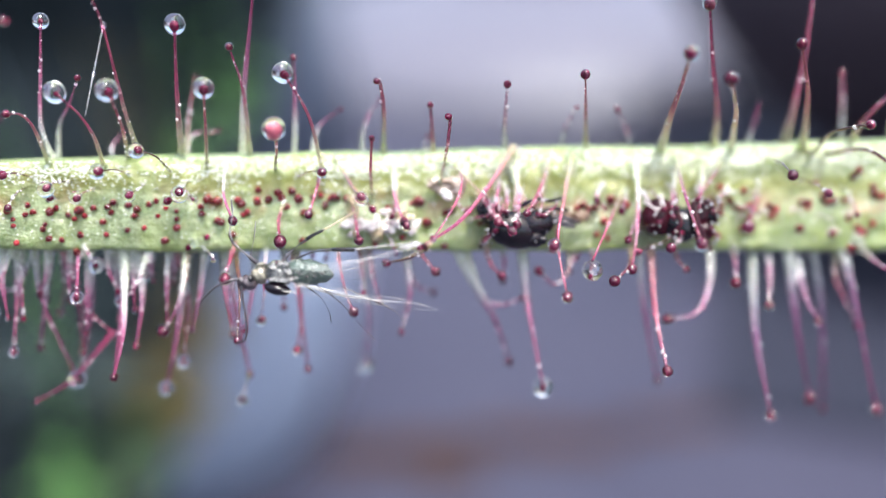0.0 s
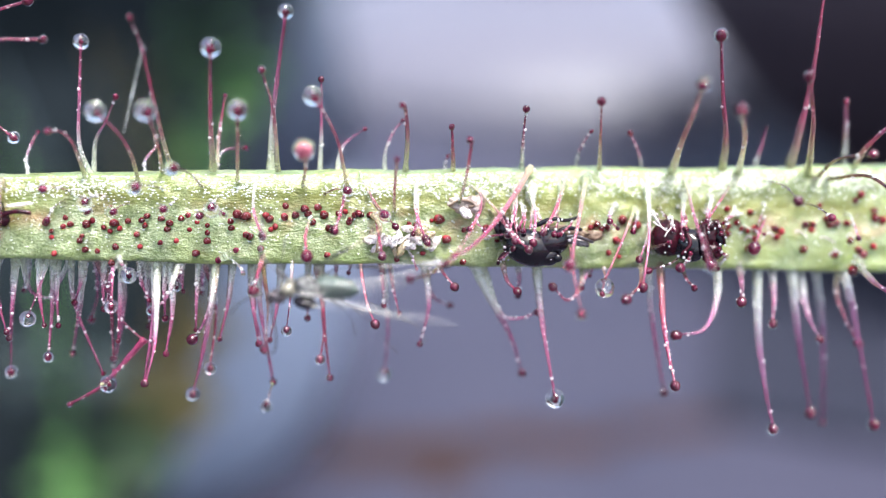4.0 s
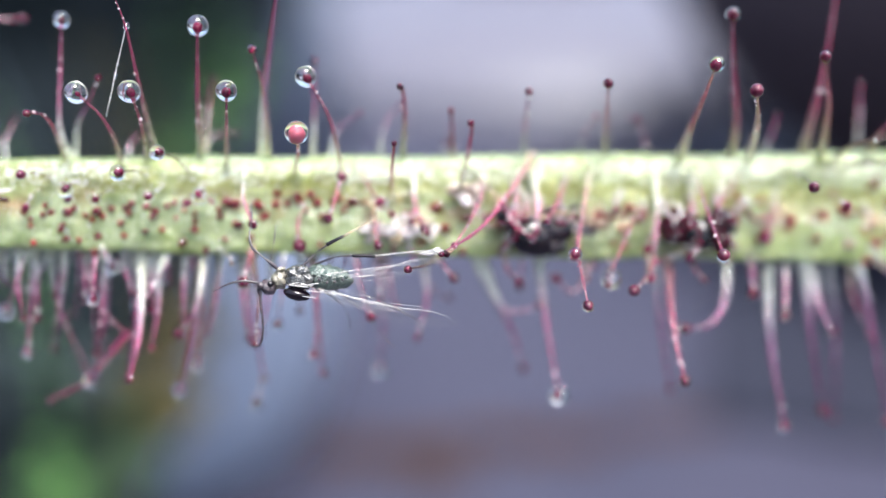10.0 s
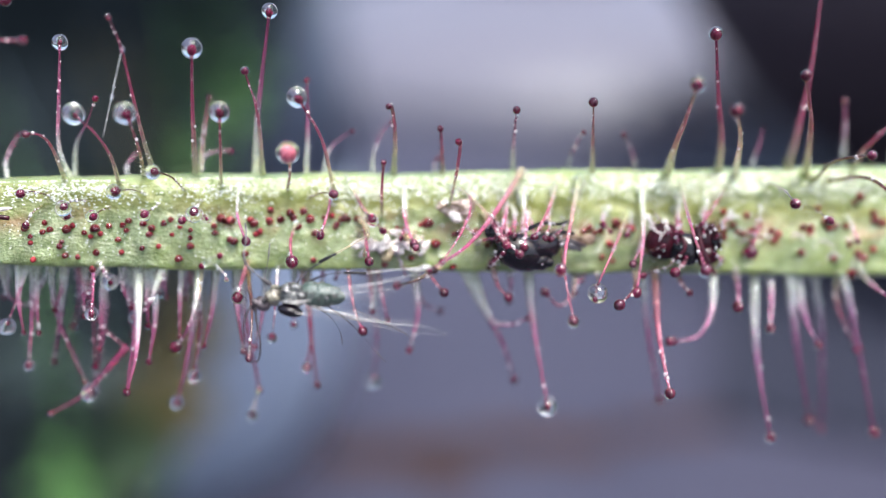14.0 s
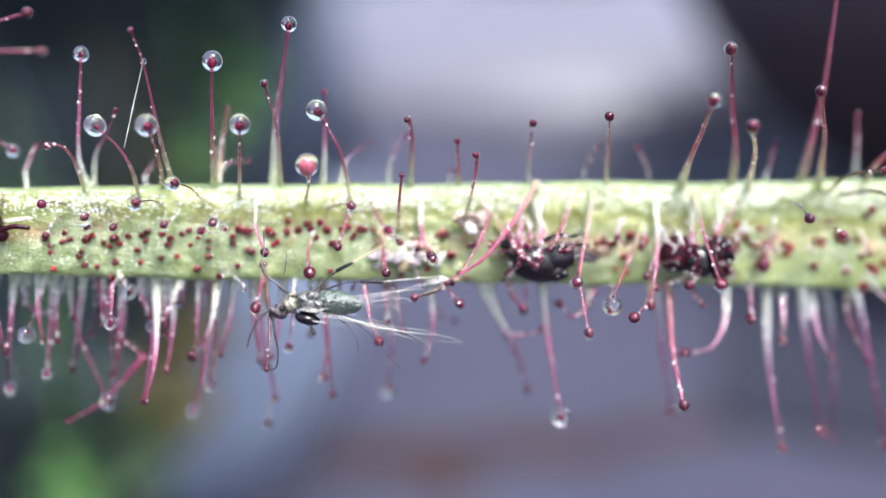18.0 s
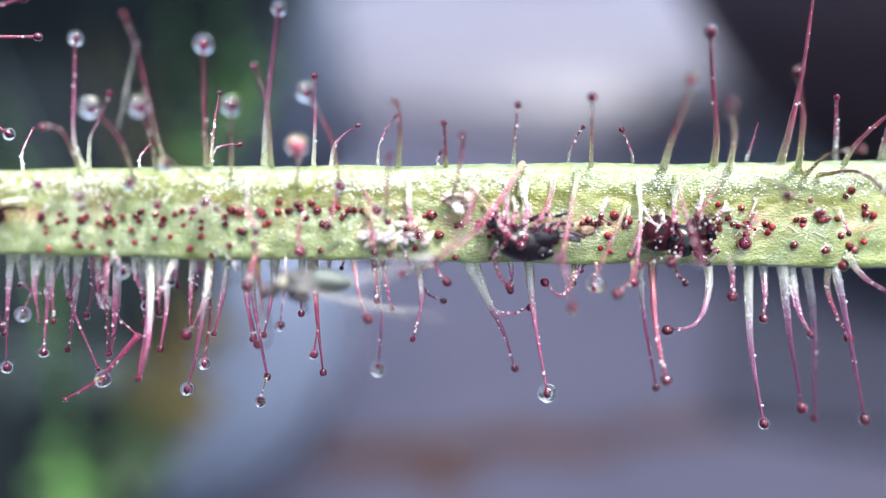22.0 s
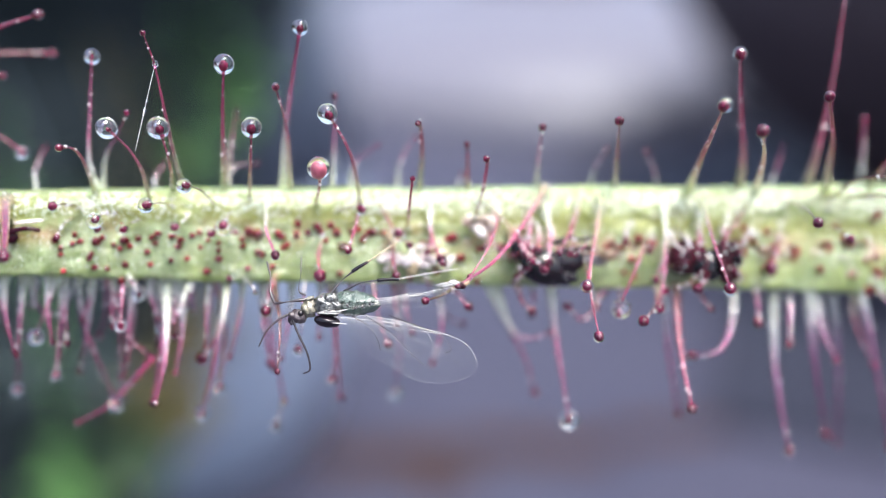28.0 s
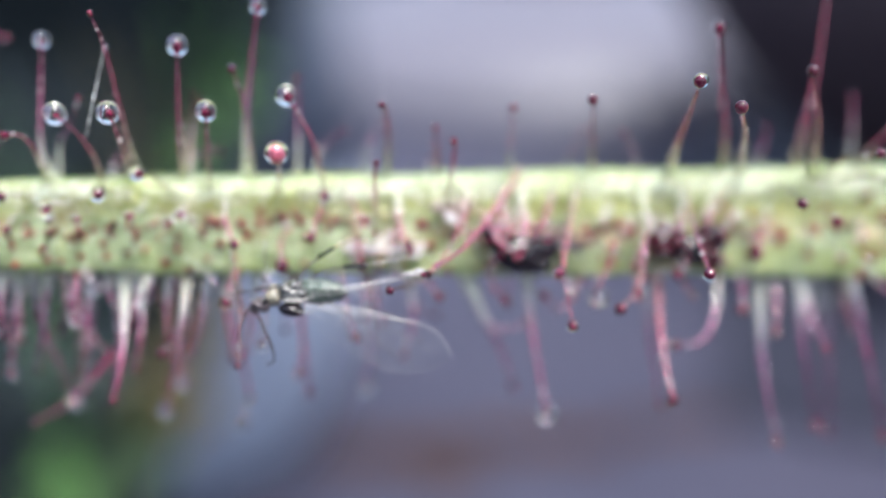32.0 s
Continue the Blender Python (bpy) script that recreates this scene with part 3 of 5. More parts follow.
tentacle([(5.75, 18.22, 1.62), (5.62, 17.08, 1.44), (5.48, 16.07, 1.15)], 0.035, 0.027, 0.091, "dark")
tentacle([(6.32, 18.28, 1.24), (6.33, 17.53, 1.13), (6.37, 16.95, 0.92)], 0.030, 0.023, 0.075, "dark")
tentacle([(4.32, 18.08, 0.36), (4.02, 17.43, 0.15), (3.77, 16.97, 0.02)], 0.030, 0.023, 0.093, "red")
tentacle([(4.11, 18.06, 0.58), (3.83, 17.57, 0.15), (3.27, 17.22, -0.05)], 0.037, 0.020, 0.061, "dark")
tentacle([(4.07, 18.05, 1.32), (3.97, 17.72, 0.94), (3.92, 17.47, 0.53)], 0.080, 0.058, 0.048, "white")
tentacle([(4.59, 18.1, 1.29), (4.49, 17.88, 1.04), (4.41, 17.72, 0.87)], 0.070, 0.049, 0.039, "white")
tentacle([(2.76, 17.92, 1.11), (2.65, 17.69, 0.98), (2.63, 17.53, 0.82)], 0.044, 0.034, 0.058, "white")
tentacle([(5.13, 18.16, 1), (4.97, 18.03, 0.97), (4.78, 17.95, 0.84)], 0.048, 0.026, 0.031, "white")
tentacle([(3.47, 17.99, 1.05), (3.56, 17.8, 0.8), (3.76, 17.66, 0.54)], 0.026, 0.021, 0.041, "white")
tentacle([(5.62, 18.21, 0.93), (5.46, 17.97, 0.74), (5.3, 17.81, 0.39)], 0.043, 0.036, 0.115, "pink")
tentacle([(7.25, 18.37, 1.03), (7.25, 18.16, 0.85), (7.27, 18, 0.6)], 0.043, 0.032, 0.053, "white")
tentacle([(-7.96, 16.74, 1.24), (-7.48, 15.6, 0.75), (-7.14, 14.75, 0.35)], 0.128, 0.087, 0.105, "pink")
tentacle([(-1.82, 17.43, 1.56), (-1.52, 17.29, 1.05), (-1.18, 17.16, 0.66)], 0.026, 0.020, 0.060, "red")
tentacle([(-1.55, 17.46, 0.85), (-1.45, 17.05, 0.43), (-1.38, 16.74, 0.14)], 0.051, 0.039, 0.079, "pink")
tentacle([(-0.84, 17.54, 1.02), (-0.74, 17.13, 0.65), (-0.64, 16.82, 0.45)], 0.051, 0.039, 0.079, "pink")
# lower row
tentacle([(-7.9, 17.29, 0.01), (-8.14, 17.9, -0.98), (-8.34, 18.38, -2.12)], 0.061, 0.021, 0.064, "pale", dew=0.118)
tentacle([(-7.79, 17.31, 0.02), (-7.79, 17.69, -0.45), (-7.72, 17.96, -0.67), (-7.52, 18.2, -0.73)], 0.051, 0.027, 0.043, "pale")
tentacle([(-7.25, 17.37, 0.03), (-7.33, 17.68, -0.8), (-7.42, 17.77, -1.77)], 0.061, 0.027, 0.064, "pale", dew=0.096)
tentacle([(-7.25, 17.16, 0.03), (-7.38, 17.26, -0.42), (-7.68, 17.48, -1.03)], 0.040, 0.020, 0.040, "pale", dew=0.149, hang=(-0.02, -0.09))
tentacle([(-6.96, 17.4, 0.03), (-7, 17.87, -0.8), (-6.57, 18.2, -2.1)], 0.051, 0.027, 0.043, "pale")
tentacle([(-6.7, 17.33, 0.04), (-6.91, 17.86, -0.91), (-7.26, 18.54, -1.78)], 0.071, 0.031, 0.062, "white")
tentacle([(-6.44, 17.46, 0.04), (-6.38, 17.95, -0.69), (-6.41, 18.3, -1.83)], 0.056, 0.032, 0.064, "red")
tentacle([(-6.11, 17.6, 0.05), (-6.19, 18.12, -0.9), (-6.5, 18.5, -2.22)], 0.057, 0.032, 0.065, "pale")
tentacle([(-6.46, 17.46, -0.06), (-6.19, 17.8, -0.98), (-5.76, 17.9, -1.46)], 0.046, 0.030, 0.030, "red")
tentacle([(-5.73, 17.9, -1.43), (-6.12, 17.95, -1.88), (-6.53, 18, -2.31), (-7.13, 18.1, -2.66)], 0.046, 0.042, 0.050, "crimson")
tentacle([(-6.38, 17.57, -2.22), (-6.4, 17.82, -2.27), (-6.41, 18, -2.27)], 0.026, 0.026, 0.063, "red", dew=0.158)
tentacle([(-5.99, 16.99, 0), (-5.89, 17.06, -0.09), (-5.86, 17.31, -0.27)], 0.045, 0.024, 0.058, "pale", dew=0.146)
tentacle([(-5.49, 17.36, 0.06), (-5.45, 17.47, -0.87), (-5.64, 17.61, -2.19)], 0.091, 0.041, 0.071, "white")
tentacle([(-5.7, 17.64, 0.06), (-5.75, 18.14, -0.69), (-5.79, 18.5, -1.24)], 0.062, 0.038, 0.076, "pale")
tentacle([(-5.23, 17.49, 0.06), (-5.15, 17.58, -0.85), (-5.26, 17.61, -1.66)], 0.072, 0.031, 0.062, "white")
tentacle([(-4.88, 17.22, 0.07), (-4.97, 17.33, -0.2), (-5.11, 17.64, -0.46)], 0.045, 0.025, 0.050, "pale", dew=0.099)
tentacle([(-4.69, 17.75, 0.08), (-4.75, 18.13, -0.3), (-4.83, 18.4, -0.59)], 0.057, 0.032, 0.043, "pale")
tentacle([(-4.41, 17.58, 0.08), (-4.51, 17.8, -0.77), (-4.71, 18.03, -1.75), (-4.93, 18.28, -2.47)], 0.077, 0.031, 0.073, "pale", dew=0.136)
tentacle([(-4.6, 17.76, -0.13), (-4.47, 18.03, -0.9), (-4.58, 18.11, -1.97)], 0.047, 0.032, 0.054, "red", dew=0.119)
tentacle([(-4.37, 17.38, 0.01), (-4.38, 17.22, -0.72), (-4.57, 17.34, -1.15), (-4.79, 17.59, -1.4)], 0.053, 0.022, 0.098, "pale", dew=0.107)
tentacle([(-4.32, 17.28, -0.47), (-4.35, 17.29, -0.56), (-4.46, 17.71, -0.68)], 0.029, 0.022, 0.045, "red", dew=0.090)
tentacle([(-3.66, 17.46, 0.09), (-3.64, 17.94, -0.87), (-3.47, 18.44, -2.24)], 0.092, 0.037, 0.063, "white", dew=0.073)
tentacle([(-3.41, 17.99, -2.21), (-3.5, 18.21, -2.43), (-3.62, 18.57, -2.7)], 0.016, 0.016, 0.063, "red", dew=0.115, hang=(0.00, -0.05))
tentacle([(-3.83, 17.74, 0.09), (-3.83, 18.07, -0.7), (-3.64, 18.3, -1.61)], 0.052, 0.037, 0.075, "pale")
tentacle([(-3.51, 17.27, 0.06), (-3.53, 16.94, -0.22), (-3.55, 16.7, -0.49)], 0.043, 0.032, 0.083, "pink", dew=0.110)
tentacle([(-3.01, 17.43, -0.04), (-3.02, 17.32, -0.64), (-3.12, 17.62, -1.21)], 0.038, 0.018, 0.054, "white", dew=0.099, hang=(0.00, -0.04))
tentacle([(-2.57, 17.78, 0.12), (-2.51, 18.07, -1.04), (-2.41, 18.32, -2.13)], 0.057, 0.027, 0.064, "red", dew=0.074)
tentacle([(-2.62, 17.77, -0.2), (-2.47, 17.85, -1.03), (-2.54, 17.9, -1.76)], 0.042, 0.026, 0.063, "red", dew=0.094)
tentacle([(-1.46, 18, 0.14), (-1.36, 18.67, -1.11), (-1.44, 19.34, -2.12)], 0.047, 0.027, 0.065, "white", dew=0.153, hang=(-0.03, -0.11))
tentacle([(-1.49, 17.89, 0.08), (-1.42, 17.9, -0.39), (-1.4, 17.9, -0.76)], 0.047, 0.026, 0.052, "pink")
tentacle([(-1.33, 17.91, 0.03), (-1.22, 17.91, -0.49), (-1.12, 17.9, -0.9)], 0.037, 0.021, 0.052, "pink")
tentacle([(-0.73, 17.97, 0.2), (-0.58, 18.07, -0.7), (-0.74, 18.2, -1.47)], 0.068, 0.026, 0.053, "white")
tentacle([(-0.59, 18.29, -0.38), (-0.46, 18.64, -0.66), (-0.18, 18.9, -0.78)], 0.037, 0.028, 0.066, "red")
tentacle([(-0.51, 17.7, 0.07), (-0.31, 17.48, -0.17), (-0.13, 17.3, -0.38)], 0.036, 0.025, 0.081, "red")
tentacle([(-1.8, 17.56, -0.08), (-1.67, 17.36, -0.68), (-1.51, 17.2, -1.05)], 0.031, 0.025, 0.081, "red")
tentacle([(-2.28, 17.81, 0.14), (-2.28, 17.92, -0.09), (-2.29, 18, -0.3)], 0.057, 0.032, 0.032, "white")
tentacle([(-2.03, 17.83, 0.15), (-2.02, 17.93, -0.03), (-2.06, 18, -0.17)], 0.042, 0.026, 0.042, "white")
tentacle([(-1.14, 17.53, 0.5), (-0.9, 17.58, 0.15), (-0.81, 17.6, -0.08)], 0.041, 0.026, 0.031, "white")
tentacle([(0.19, 17.97, 0.08), (0.56, 18.24, -0.63), (0.97, 18.6, -1.35), (1.22, 19, -2.07)], 0.089, 0.026, 0.074, "white")
tentacle([(0.38, 18.09, 0.01), (0.71, 18.15, -0.83), (1.05, 18.19, -0.98), (1.43, 18.2, -0.85)], 0.048, 0.032, 0.074, "pale")
tentacle([(1.39, 18.19, 0.14), (1.48, 18.05, -0.91), (1.74, 17.9, -2.41)], 0.080, 0.032, 0.074, "pale", dew=0.176)
tentacle([(0.72, 17.82, 0.18), (0.81, 17.64, -0.25), (0.99, 17.5, -0.45)], 0.052, 0.031, 0.082, "red")
tentacle([(1.03, 18.16, 0.08), (1.08, 18.22, -0.21), (1.07, 18.34, -0.55)], 0.053, 0.032, 0.063, "pale")
tentacle([(2.25, 18.18, -0.01), (2.2, 18.1, -0.37), (1.96, 18.04, -0.62), (1.68, 18, -0.38)], 0.042, 0.026, 0.084, "red")
tentacle([(2.45, 18.2, 0.16), (2.31, 18.14, -0.16), (2.21, 18.1, -0.39)], 0.048, 0.026, 0.063, "pale")
tentacle([(2.64, 18.42, 0.24), (2.46, 18.29, -0), (2.38, 18.2, -0.16)], 0.048, 0.027, 0.043, "white")
tentacle([(3.47, 18.21, 0.28), (3.61, 18.54, -0.92), (4.02, 19.28, -2.44)], 0.101, 0.036, 0.072, "white", dew=0.082)
tentacle([(3.7, 18.23, 0.18), (3.62, 17.47, -1.1), (3.69, 16.9, -2.02)], 0.064, 0.040, 0.089, "pink", dew=0.099)
tentacle([(4.82, 18.44, 0.17), (4.76, 18.24, -0.54), (4.47, 18.05, -1.11), (3.92, 17.87, -1.22)], 0.118, 0.037, 0.095, "clear")
tentacle([(5.21, 18.48, 0.18), (5.13, 18, -0.2), (5.01, 17.57, -0.58)], 0.108, 0.052, 0.094, "clear")
tentacle([(5.65, 18.62, 0.19), (5.59, 18.44, -1.13), (5.67, 18.32, -2.07), (5.81, 18.2, -2.95)], 0.119, 0.043, 0.085, "clear", dew=0.106)
tentacle([(5.94, 18.74, 0.19), (5.87, 18.42, -0.47), (5.74, 18.07, -0.99)], 0.087, 0.038, 0.086, "clear")
tentacle([(6.23, 18.48, 0.2), (6.39, 18.62, -1.18), (6.84, 19.14, -2.78)], 0.135, 0.041, 0.104, "clear", dew=0.114)
tentacle([(6.45, 18.79, 0.2), (6.53, 18.52, -0.79), (6.7, 18.3, -1.29)], 0.088, 0.032, 0.075, "clear")
tentacle([(6.76, 18.75, 0.21), (7.05, 19.2, -0.8), (7.25, 19.6, -1.9), (7.40, 20.0, -3.09)], 0.110, 0.040, 0.069, "clear")
tentacle([(7.18, 18.77, -0.46), (7.35, 18.65, -1.01), (7.6, 18.77, -1.38)], 0.055, 0.032, 0.095, "red")
tentacle([(7.24, 18.58, 0.14), (7.41, 18.52, -0.84), (7.94, 18.82, -2.94)], 0.130, 0.046, 0.103, "clear", dew=0.113)
tentacle([(7.48, 18.51, 0.15), (7.47, 17.77, -0.21), (7.7, 17.2, -0.48)], 0.092, 0.050, 0.081, "clear")
tentacle([(4.11, 18.27, 0.05), (4.09, 17.89, -0.18), (4.17, 17.6, -0.35)], 0.043, 0.026, 0.062, "red")
tentacle([(3.33, 18.09, 0.02), (3.13, 17.24, -0.28), (2.74, 16.42, -0.52)], 0.042, 0.030, 0.090, "red")
tentacle([(-5.97, 17.1, 0.01), (-6.14, 17.18, -0.29), (-6.31, 17.62, -0.76)], 0.042, 0.023, 0.045, "pale", dew=0.081)
tentacle([(-4.95, 17.21, 0.01), (-5.17, 17.25, -0.63), (-5.55, 17.65, -0.9)], 0.047, 0.027, 0.054, "pale", dew=0.090)
tentacle([(-5.42, 17.35, 0.05), (-5.32, 17.11, -1.31), (-5.44, 17, -2.12)], 0.060, 0.024, 0.055, "white")
tentacle([(-8.13, 17.16, 0.01), (-8.38, 17.76, -0.25), (-8.65, 18.2, -0.53)], 0.070, 0.037, 0.064, "white")
tentacle([(-7.73, 17.42, 0.02), (-7.93, 18.1, -0.3), (-8.21, 18.6, -0.6)], 0.051, 0.033, 0.043, "white")
tentacle([(-6.58, 17.65, -0.04), (-6.75, 18.37, -0.61), (-7.04, 18.9, -1.16)], 0.046, 0.033, 0.066, "pale")
tentacle([(-6.12, 17.18, -0.03), (-6.05, 17.02, -0.25), (-6.03, 16.9, -0.8)], 0.045, 0.030, 0.050, "white", dew=0.119)
tentacle([(-6.94, 17.4, 0.01), (-7.26, 17.86, -0.38), (-7.49, 18.2, -0.69)], 0.048, 0.030, 0.040, "white")
tentacle([(-3.56, 17.37, 0.01), (-3.31, 16.7, -0.73), (-3.26, 16.2, -1.45)], 0.033, 0.018, 0.045, "dark")
tentacle([(-4.12, 17.31, 0.01), (-3.84, 16.91, -0.08), (-3.72, 16.6, -0.19)], 0.024, 0.014, 0.000, "white", dew=0.046)
# more pale stalks behind the lower row
rng = random.Random(17)
for k in range(16):
    x, drop, lean = -8.2 + 0.36 * k + rng.uniform(-0.12, 0.12), rng.uniform(0.45, 1.5), rng.uniform(-0.25, 0.2)
    y = leaf_front(x) + rng.uniform(0.25, 0.5)
    tentacle([(x, y, 0.08), (x + 0.3 * lean, y + 0.1, -0.5 * drop), (x + lean, y + 0.2, -drop)], rng.uniform(0.05, 0.075), 0.026, rng.uniform(0.04, 0.06), rng.choice(("white", "white", "pale")))

# short stalks that clasp the prey
tentacle([(1.3, 17.84, 1.38), (1.24, 17.66, 0.84), (1.18, 17.48, 0.53)], 0.075, 0.034, 0.050, "white")
tentacle([(1.2, 17.83, 1.22), (1.4, 17.68, 0.85), (1.44, 17.51, 0.48)], 0.070, 0.032, 0.050, "white")
tentacle([(1.8, 17.89, 1.41), (1.66, 17.7, 0.9), (1.51, 17.52, 0.71)], 0.080, 0.036, 0.050, "white")
tentacle([(0.91, 17.8, 1.16), (0.98, 17.63, 0.68), (1.08, 17.47, 0.32)], 0.070, 0.032, 0.050, "pale")
tentacle([(1.73, 17.89, 1.02), (1.5, 17.69, 0.64), (1.18, 17.48, 0.27)], 0.060, 0.027, 0.050, "pink")
tentacle([(0.6, 17.76, 0.89), (0.67, 17.6, 0.52), (0.77, 17.43, 0.31)], 0.050, 0.023, 0.050, "pink")
tentacle([(0.3, 17.73, 1.31), (0.35, 17.56, 1.03), (0.12, 17.36, 0.64)], 0.060, 0.027, 0.060, "white")
tentacle([(0.41, 17.74, 1.26), (0.23, 17.55, 0.83), (0.4, 17.39, 0.62)], 0.050, 0.023, 0.050, "pale")
tentacle([(-0.83, 17.61, 1.23), (-0.8, 17.44, 0.81), (-0.87, 17.25, 0.54)], 0.070, 0.032, 0.050, "white")
tentacle([(3.52, 18.07, 1.0), (3.59, 17.91, 0.89), (3.65, 17.75, 0.77)], 0.050, 0.023, 0.030, "white")
tentacle([(3.84, 18.11, 0.93), (3.79, 17.93, 0.76), (3.72, 17.75, 0.59)], 0.050, 0.023, 0.040, "white")
tentacle([(4.55, 18.18, 1.15), (4.49, 18.0, 0.98), (4.41, 17.83, 0.81)], 0.070, 0.032, 0.040, "white")
tentacle([(5.06, 18.23, 1.11), (4.91, 18.05, 0.96), (4.74, 17.86, 0.82)], 0.060, 0.027, 0.030, "white")
tentacle([(2.8, 18.0, 1.12), (2.67, 17.81, 0.87), (2.79, 17.65, 0.7)], 0.060, 0.027, 0.040, "white")
tentacle([(3.22, 18.04, 0.99), (3.16, 17.87, 0.83), (3.08, 17.69, 0.66)], 0.050, 0.023, 0.060, "white")
tentacle([(5.64, 18.29, 1.2), (5.51, 18.11, 0.97), (5.39, 17.93, 0.79)], 0.040, 0.018, 0.030, "white")
tentacle([(5.26, 18.25, 0.79), (5.4, 18.1, 0.71), (5.52, 17.94, 0.64)], 0.040, 0.018, 0.030, "white")
# short glands that sit on the face
GLANDS_1 = ((-7.19, 0.64, 0.065), (-7.09, 0.38, 0.056), (-7.09, 0.49, 0.047), (-7.04, 0.10, 0.065), (-6.90, 0.57, 0.056), (-6.88, 0.73, 0.047), (-6.79, 0.62, 0.056), (-6.62, 0.34, 0.056), (-6.59, 0.41, 0.047), (-6.53, 0.18, 0.056), (-6.52, 0.63, 0.075), (-6.42, 0.68, 0.065), (-6.33, 0.16, 0.047), (-6.23, 0.57, 0.047), (-6.12, 0.50, 0.056), (-6.10, -0.04, 0.056), (-6.06, 0.65, 0.075), (-6.03, 0.24, 0.056), (-5.96, 0.55, 0.056), (-5.83, 0.69, 0.047), (-5.67, 0.46, 0.056), (-5.61, 0.24, 0.056), (-5.60, 0.71, 0.056), (-5.54, 0.62, 0.047))
GLANDS_2 = ((-5.51, 0.78, 0.056), (-5.27, 0.32, 0.057), (-5.27, 0.74, 0.057), (-5.16, 0.56, 0.057), (-5.13, 0.67, 0.057), (-5.00, 0.35, 0.057), (-4.93, 0.75, 0.057), (-4.81, 0.81, 0.057), (-4.78, 0.55, 0.047), (-4.67, 0.15, 0.066), (-4.65, 0.69, 0.057), (-4.48, 0.37, 0.057), (-4.48, 0.51, 0.047), (-4.48, 0.64, 0.047), (-4.09, 0.72, 0.057), (-4.07, 0.60, 0.057), (-3.98, 0.86, 0.076), (-3.92, 0.82, 0.057), (-3.82, 0.82, 0.081), (-3.81, 0.49, 0.057), (-3.75, 0.46, 0.067), (-3.56, 0.25, 0.057), (-3.47, 0.82, 0.086), (-3.42, 0.78, 0.071))
GLANDS_3 = ((-3.38, 0.58, 0.057), (-3.31, 0.63, 0.067), (-3.16, 0.82, 0.067), (-3.14, 1.01, 0.057), (-2.97, 0.85, 0.067), (-2.81, 0.97, 0.067), (-2.75, 0.88, 0.061), (-2.67, 0.73, 0.067), (-2.58, 1.00, 0.067), (-2.47, 0.87, 0.077), (-2.40, 0.15, 0.051), (-2.37, 0.63, 0.071), (-2.30, 0.61, 0.077), (-2.22, 0.89, 0.051), (-2.09, 0.92, 0.058), (-2.03, 0.74, 0.051), (-2.01, 0.78, 0.058), (-1.93, 0.87, 0.051), (-1.87, 0.90, 0.067), (-1.81, 0.88, 0.051), (-1.66, 0.88, 0.058), (-1.61, 0.87, 0.062), (-1.17, 0.09, 0.051), (-0.96, 0.73, 0.051))
GLANDS_4 = ((-0.89, 0.53, 0.051), (-0.84, 0.71, 0.052), (-0.70, 0.20, 0.062), (-0.55, 0.79, 0.052), (-0.43, 0.83, 0.103), (-0.29, 0.47, 0.093), (0.02, 0.06, 0.062), (0.04, 0.64, 0.062), (0.43, 0.68, 0.073), (2.35, 0.72, 0.063), (2.46, 0.79, 0.063), (2.56, 0.70, 0.063), (2.67, 0.74, 0.063), (2.70, 0.26, 0.063), (2.83, 0.50, 0.074), (2.89, 0.19, 0.053), (2.94, 0.88, 0.084), (3.21, 0.78, 0.095), (3.27, 0.15, 0.063), (4.89, 0.24, 0.064), (4.93, 1.11, 0.064), (4.94, 0.79, 0.064), (4.94, 0.66, 0.064), (5.12, 0.87, 0.064))
GLANDS_5 = ((5.21, 0.75, 0.053), (5.32, 0.71, 0.064), (5.37, 1.06, 0.064), (5.38, 0.37, 0.107), (5.46, 0.76, 0.075), (5.46, 0.56, 0.064), (5.49, 0.34, 0.064), (5.85, 0.77, 0.064), (5.89, 0.60, 0.075), (5.98, 0.71, 0.075), (6.40, 0.39, 0.075), (6.45, 0.86, 0.064), (6.57, 0.75, 0.064), (6.59, 0.86, 0.064), (6.73, 1.21, 0.054), (6.87, 0.97, 0.075), (6.93, 0.88, 0.075), (7.02, 0.29, 0.075), (7.04, 0.89, 0.075), (7.26, 0.89, 0.065), (7.32, 0.57, 0.065), (7.38, 0.01, 0.097), (7.42, 1.33, 0.065), (7.49, 0.39, 0.075))
GLANDS_6 = ((7.53, 1.44, 0.075), (7.57, 0.31, 0.086), (7.79, 0.46, 0.076), (7.80, 1.14, 0.065), (7.82, 1.01, 0.076), (7.97, 0.96, 0.086))
GLANDS_X = ((0.63, 0.45, 0.045),)
for x, z, r in (*GLANDS_1, *GLANDS_2, *GLANDS_3, *GLANDS_4, *GLANDS_5, *GLANDS_6, *GLANDS_X):
    y = leaf_face(x, z)
    way = Vector((random.uniform(-0.6, 0.6), -1, random.uniform(-0.5, 0.3)))
    r *= 0.86
    placed("gland", BUTTON_BALL, leaf, (x, y - 0.35 * r, z), (r * random.uniform(0.85, 1.1), r * random.uniform(0.85, 1.1), r * random.uniform(1.0, 1.4)), way)
    if random.random() < 0.8:
        k = r * random.uniform(1.12, 1.4)
        placed("dew_drop", DEW_BALL, leaf, (x + 0.2 * r, y - 0.6 * r, z - 0.35 * r), (k, k, k))


